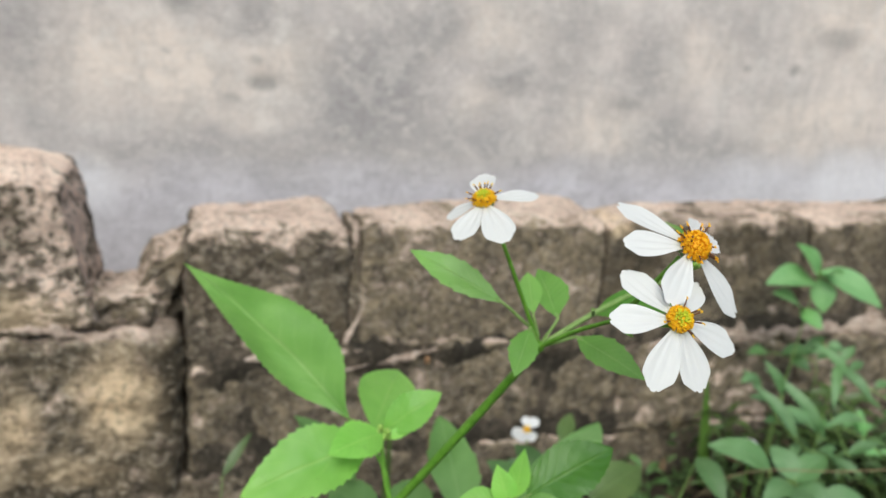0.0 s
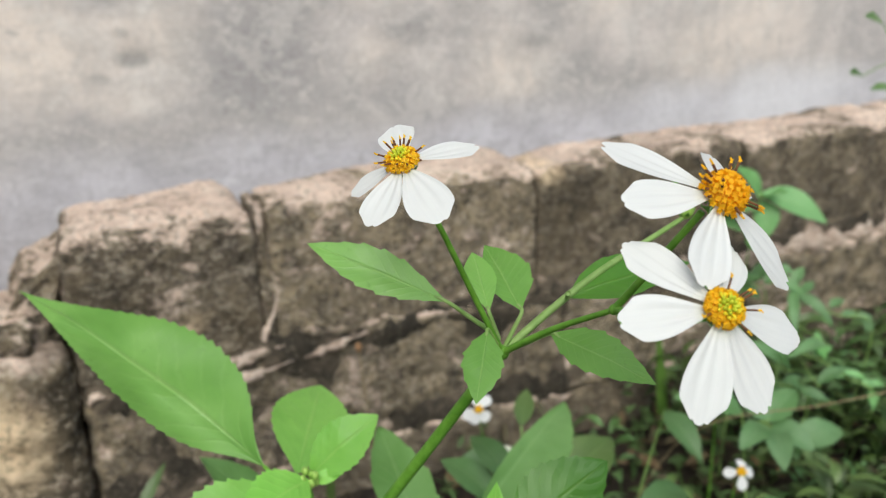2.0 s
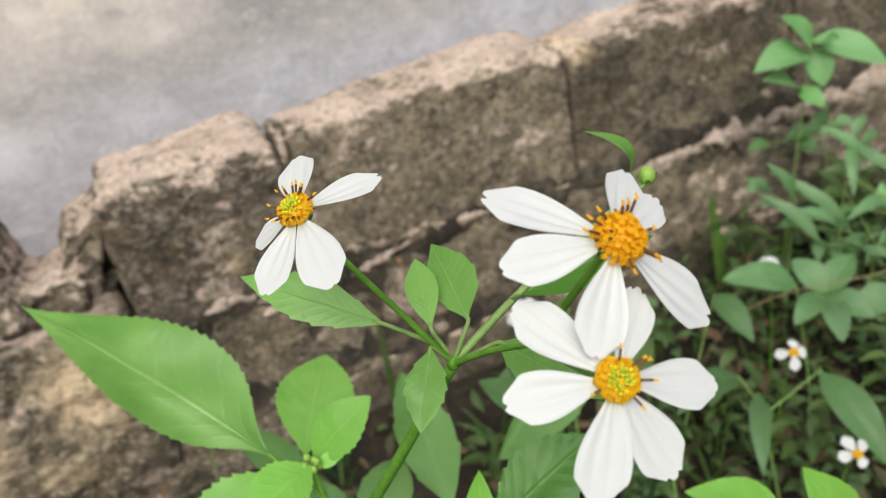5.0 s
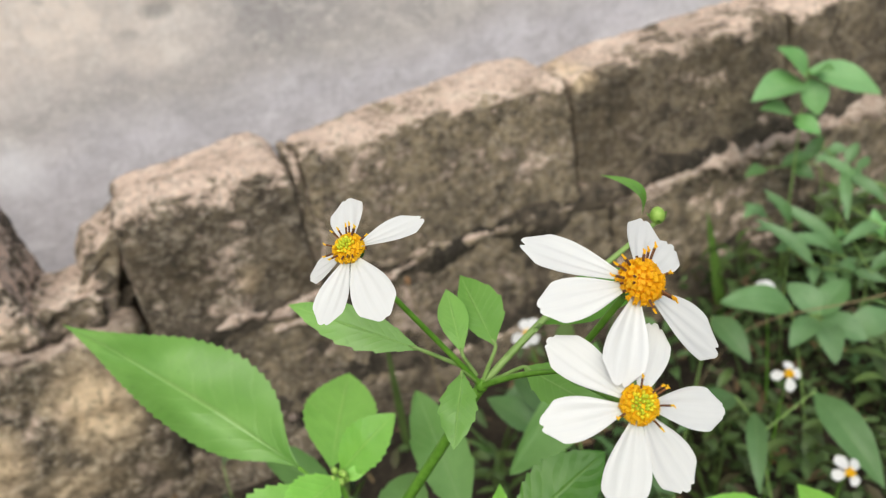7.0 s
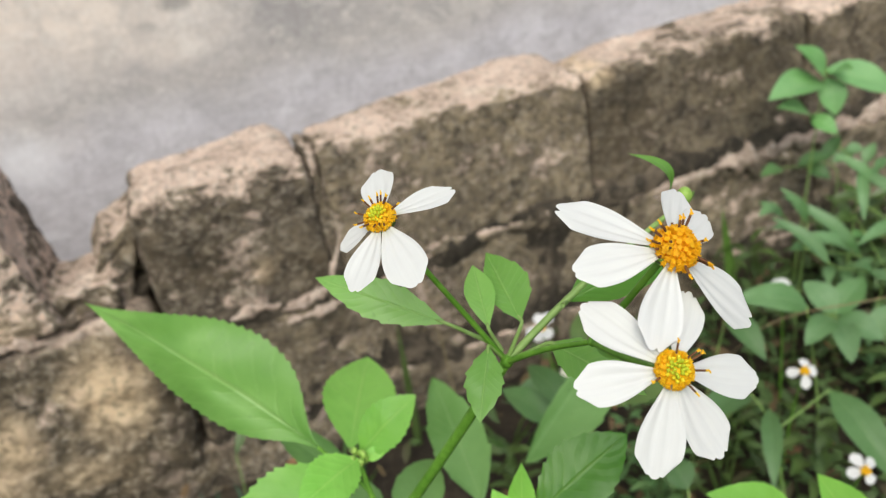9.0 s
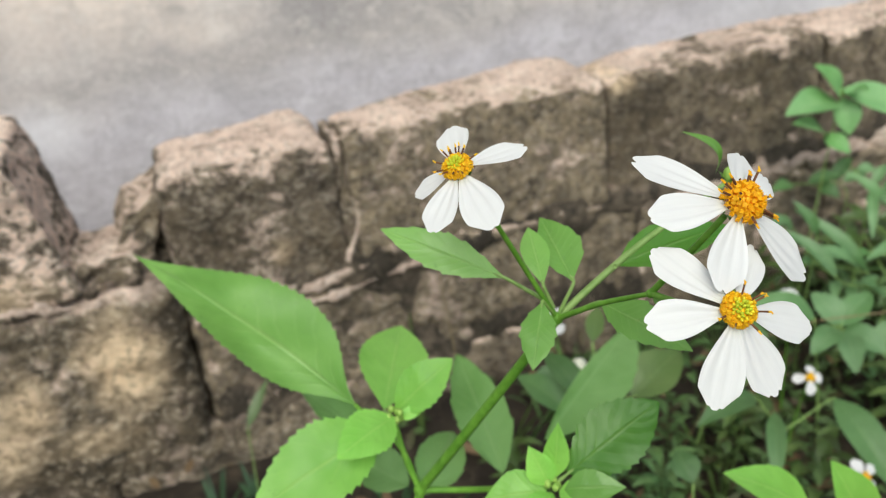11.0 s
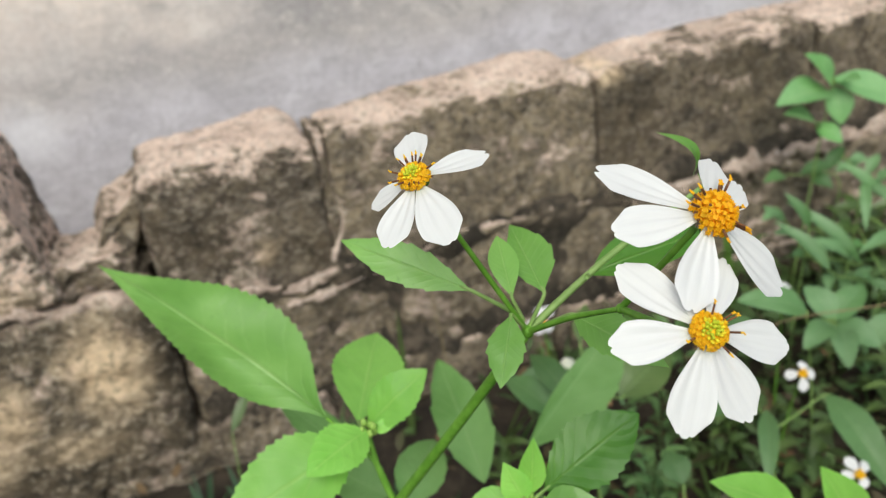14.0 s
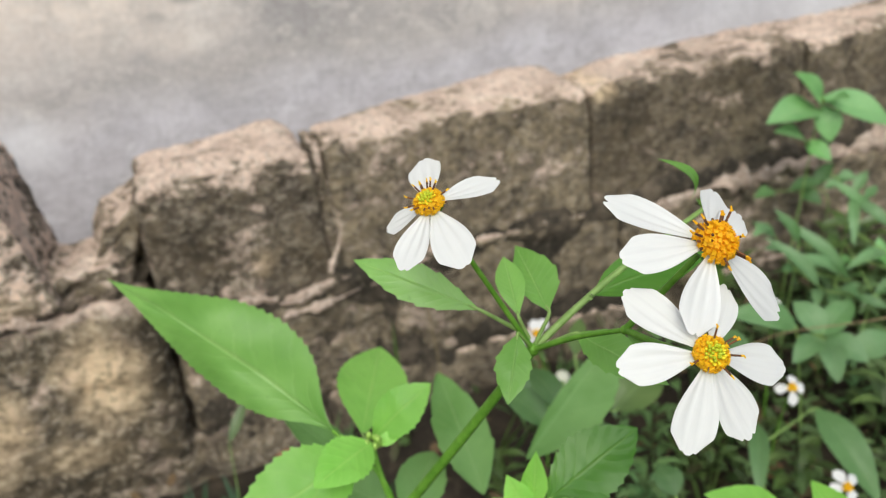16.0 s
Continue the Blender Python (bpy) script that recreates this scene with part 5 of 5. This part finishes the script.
mortar_ridge([(-0.015, 0.7455, 0.160), (0.02, 0.7445, 0.165), (0.045, 0.7455, 0.156), (0.075, 0.7445, 0.160), (0.112, 0.7455, 0.166)], 0.0046, 0.0042)
mortar_ridge([(0.02, 0.7455, 0.142), (0.07, 0.7445, 0.142), (0.105, 0.7455, 0.148), (0.14, 0.7465, 0.152), (0.19, 0.7465, 0.163)], 0.0042, 0.0036)
mortar_ridge([(0.11, 0.7465, 0.176), (0.15, 0.7455, 0.166), (0.20, 0.7465, 0.164), (0.26, 0.7465, 0.160), (0.34, 0.7465, 0.158)], 0.0045, 0.0035, 0.6, STONE_CALM, 1.3)
mortar_ridge([(0.37, 0.7500, 0.150), (0.43, 0.7480, 0.146), (0.49, 0.7470, 0.150), (0.54, 0.7465, 0.146)], 0.0080, 0.0140, 0.75, LEDGE, 0.7)
mortar_ridge([(0.53, 0.7470, 0.149), (0.60, 0.7450, 0.148), (0.68, 0.7460, 0.152), (0.76, 0.7450, 0.147)], 0.0130, 0.0150, 0.8, LEDGE, 0.7)
mortar_ridge([(0.74, 0.7460, 0.149), (0.84, 0.7450, 0.151), (0.96, 0.7460, 0.149), (1.10, 0.7470, 0.150)], 0.0150, 0.0130, 0.8, LEDGE, 0.7)
mortar_ridge([(0.47, 0.7385, 0.156), (0.49, 0.7365, 0.158), (0.51, 0.7385, 0.154)], 0.0045, 0.0055, 0.9, ROOT_MORTAR, 1.2)
mortar_ridge([(0.57, 0.7365, 0.154), (0.60, 0.7345, 0.158), (0.65, 0.7365, 0.155)], 0.0040, 0.0050, 0.9, ROOT_MORTAR, 1.2)
mortar_ridge([(-0.24, 0.7425, 0.200), (-0.17, 0.7415, 0.203), (-0.14, 0.7425, 0.196), (-0.10, 0.7435, 0.192)], 0.0060, 0.0040)
mortar_ridge([(0.0835, 0.7475, 0.172), (0.0915, 0.7425, 0.188), (0.0965, 0.7425, 0.200), (0.1010, 0.7455, 0.218)], 0.0075, 0.0045, 0.55, ROOT)
mortar_ridge([(0.0985, 0.7485, 0.218), (0.0960, 0.7475, 0.240), (0.0985, 0.7485, 0.262)], 0.0042, 0.0035, 0.4)
mortar_ridge([(-0.052, 0.7465, 0.150), (-0.043, 0.7425, 0.156), (-0.034, 0.7455, 0.150)], 0.0042, 0.0030, 0.7, ROOT)


def rubble_mesh(seed):
    """A small broken lump, as wide as it is deep."""
    bm = bmesh.new()
    bmesh.ops.create_icosphere(bm, subdivisions=1, radius=1.0)
    for v in bm.verts:
        w = v.co + Vector((seed * 5.1, 0, seed * 2.3))
        v.co *= 1 + 0.7 * noise.noise(w * 1.3) + 0.5 * noise.noise(w * 3.1)
        v.co.z *= 0.55
    mesh = bpy.data.meshes.new("rubble")
    bm.to_mesh(mesh)
    bm.free()
    mesh.materials.append((STONE_LOW, STONE_LOW, ROOT_MORTAR)[seed % 3])
    return mesh


LUMPS = [rubble_mesh(k) for k in range(9)]
chips_rng = random.Random(77)


def rubble(x, y, z, size):
    ob = new("rubble", chips_rng.choice(LUMPS))
    ob.parent = low_wall
    ob.matrix_basis = pose(x, y, z, chips_rng.uniform(-25, 25), chips_rng.uniform(-35, 35), chips_rng.uniform(0, 360))
    ob.scale = (size, size * 0.8, size * chips_rng.uniform(0.6, 1.0))


for x0, x1, z0, z1, count, small, large, depth in (
        (0.0865, 0.0935, 0.168, 0.272, 16, 0.003, 0.0065, 0.006),
        (-0.055, 0.36, 0.154, 0.166, 60, 0.002, 0.006, 0.002),
        (0.36, 0.86, 0.140, 0.158, 30, 0.003, 0.012, 0.0),
        (-0.135, -0.055, 0.178, 0.206, 16, 0.004, 0.010, 0.004),
        (-0.24, -0.13, 0.192, 0.204, 14, 0.003, 0.008, 0.0),
        (-0.062, -0.052, 0.06, 0.16, 6, 0.003, 0.005, 0.016),
        (-0.25, 0.12, 0.034, 0.062, 40, 0.002, 0.009, 0.0),
        (-0.30, -0.06, 0.06, 0.10, 22, 0.002, 0.006, -0.001)):
    for k in range(count):
        rubble(chips_rng.uniform(x0, x1), FACE_Y + depth + chips_rng.uniform(-0.002, 0.003), chips_rng.uniform(z0, z1), chips_rng.uniform(small, large))


def litter():
    bm = bmesh.new()
    r = random.Random(5)
    for k in range(420):
        x, y = r.uniform(-0.3, 0.9), r.uniform(0.30, 0.74)
        n = r.uniform(0.004, 0.015)
        a = r.uniform(0, 6.3)
        m = pose(x, y, 0.012 + 0.01 * r.random(), r.uniform(-25, 25), r.uniform(-25, 25), math.degrees(a))
        vs = [bm.verts.new(m @ Vector((n * px, n * py, n * pz))) for px, py, pz in ((-1, 0, 0), (-0.4, 0.35, 0.12), (0.5, 0.28, 0.1), (1, 0, 0.05), (0.5, -0.28, 0.1), (-0.4, -0.35, 0.12), (0, 0, -0.03))]
        for i in range(6):
            bm.faces.new((vs[i], vs[(i + 1) % 6], vs[6]))
    return tagged(part("leaf_litter", bm, DEAD), "scattered dry brown leaf litter on the soil", "leaf litter", kind="stuff")


litter()


def dead_leaf(x, y, z, length, turn):
    """A curled brown leaf lying on the undergrowth."""
    a = radians(turn)
    base = Vector((x, y, z))
    tip = base + Vector((math.cos(a), math.sin(a), 0.25)) * length
    bm = leaf_bmesh(basis(base, tip, (0.1, -0.4, 0.9)), length, length * 0.5, teeth=5, tooth=0.04, nu=20, nv=6, arch=0.16, cup=0.5, wave=0.06, seed=x * 50)
    return tagged(part("dead_leaf", bm, DEAD_LEAF), "curled dry brown leaf lying on the soil", "dead leaf", "fallen leaves")


for x, y, z, length, turn in ((0.470, 0.490, 0.030, 0.030, 20), (0.476, 0.583, 0.030, 0.018, 70), (0.500, 0.575, 0.028, 0.014, 200), (0.276, 0.618, 0.030, 0.018, 100), (0.520, 0.490, 0.030, 0.020, 140), (0.018, 0.700, 0.028, 0.020, 160), (0.350, 0.500, 0.030, 0.020, 10)):
    dead_leaf(x, y, z, length, turn)
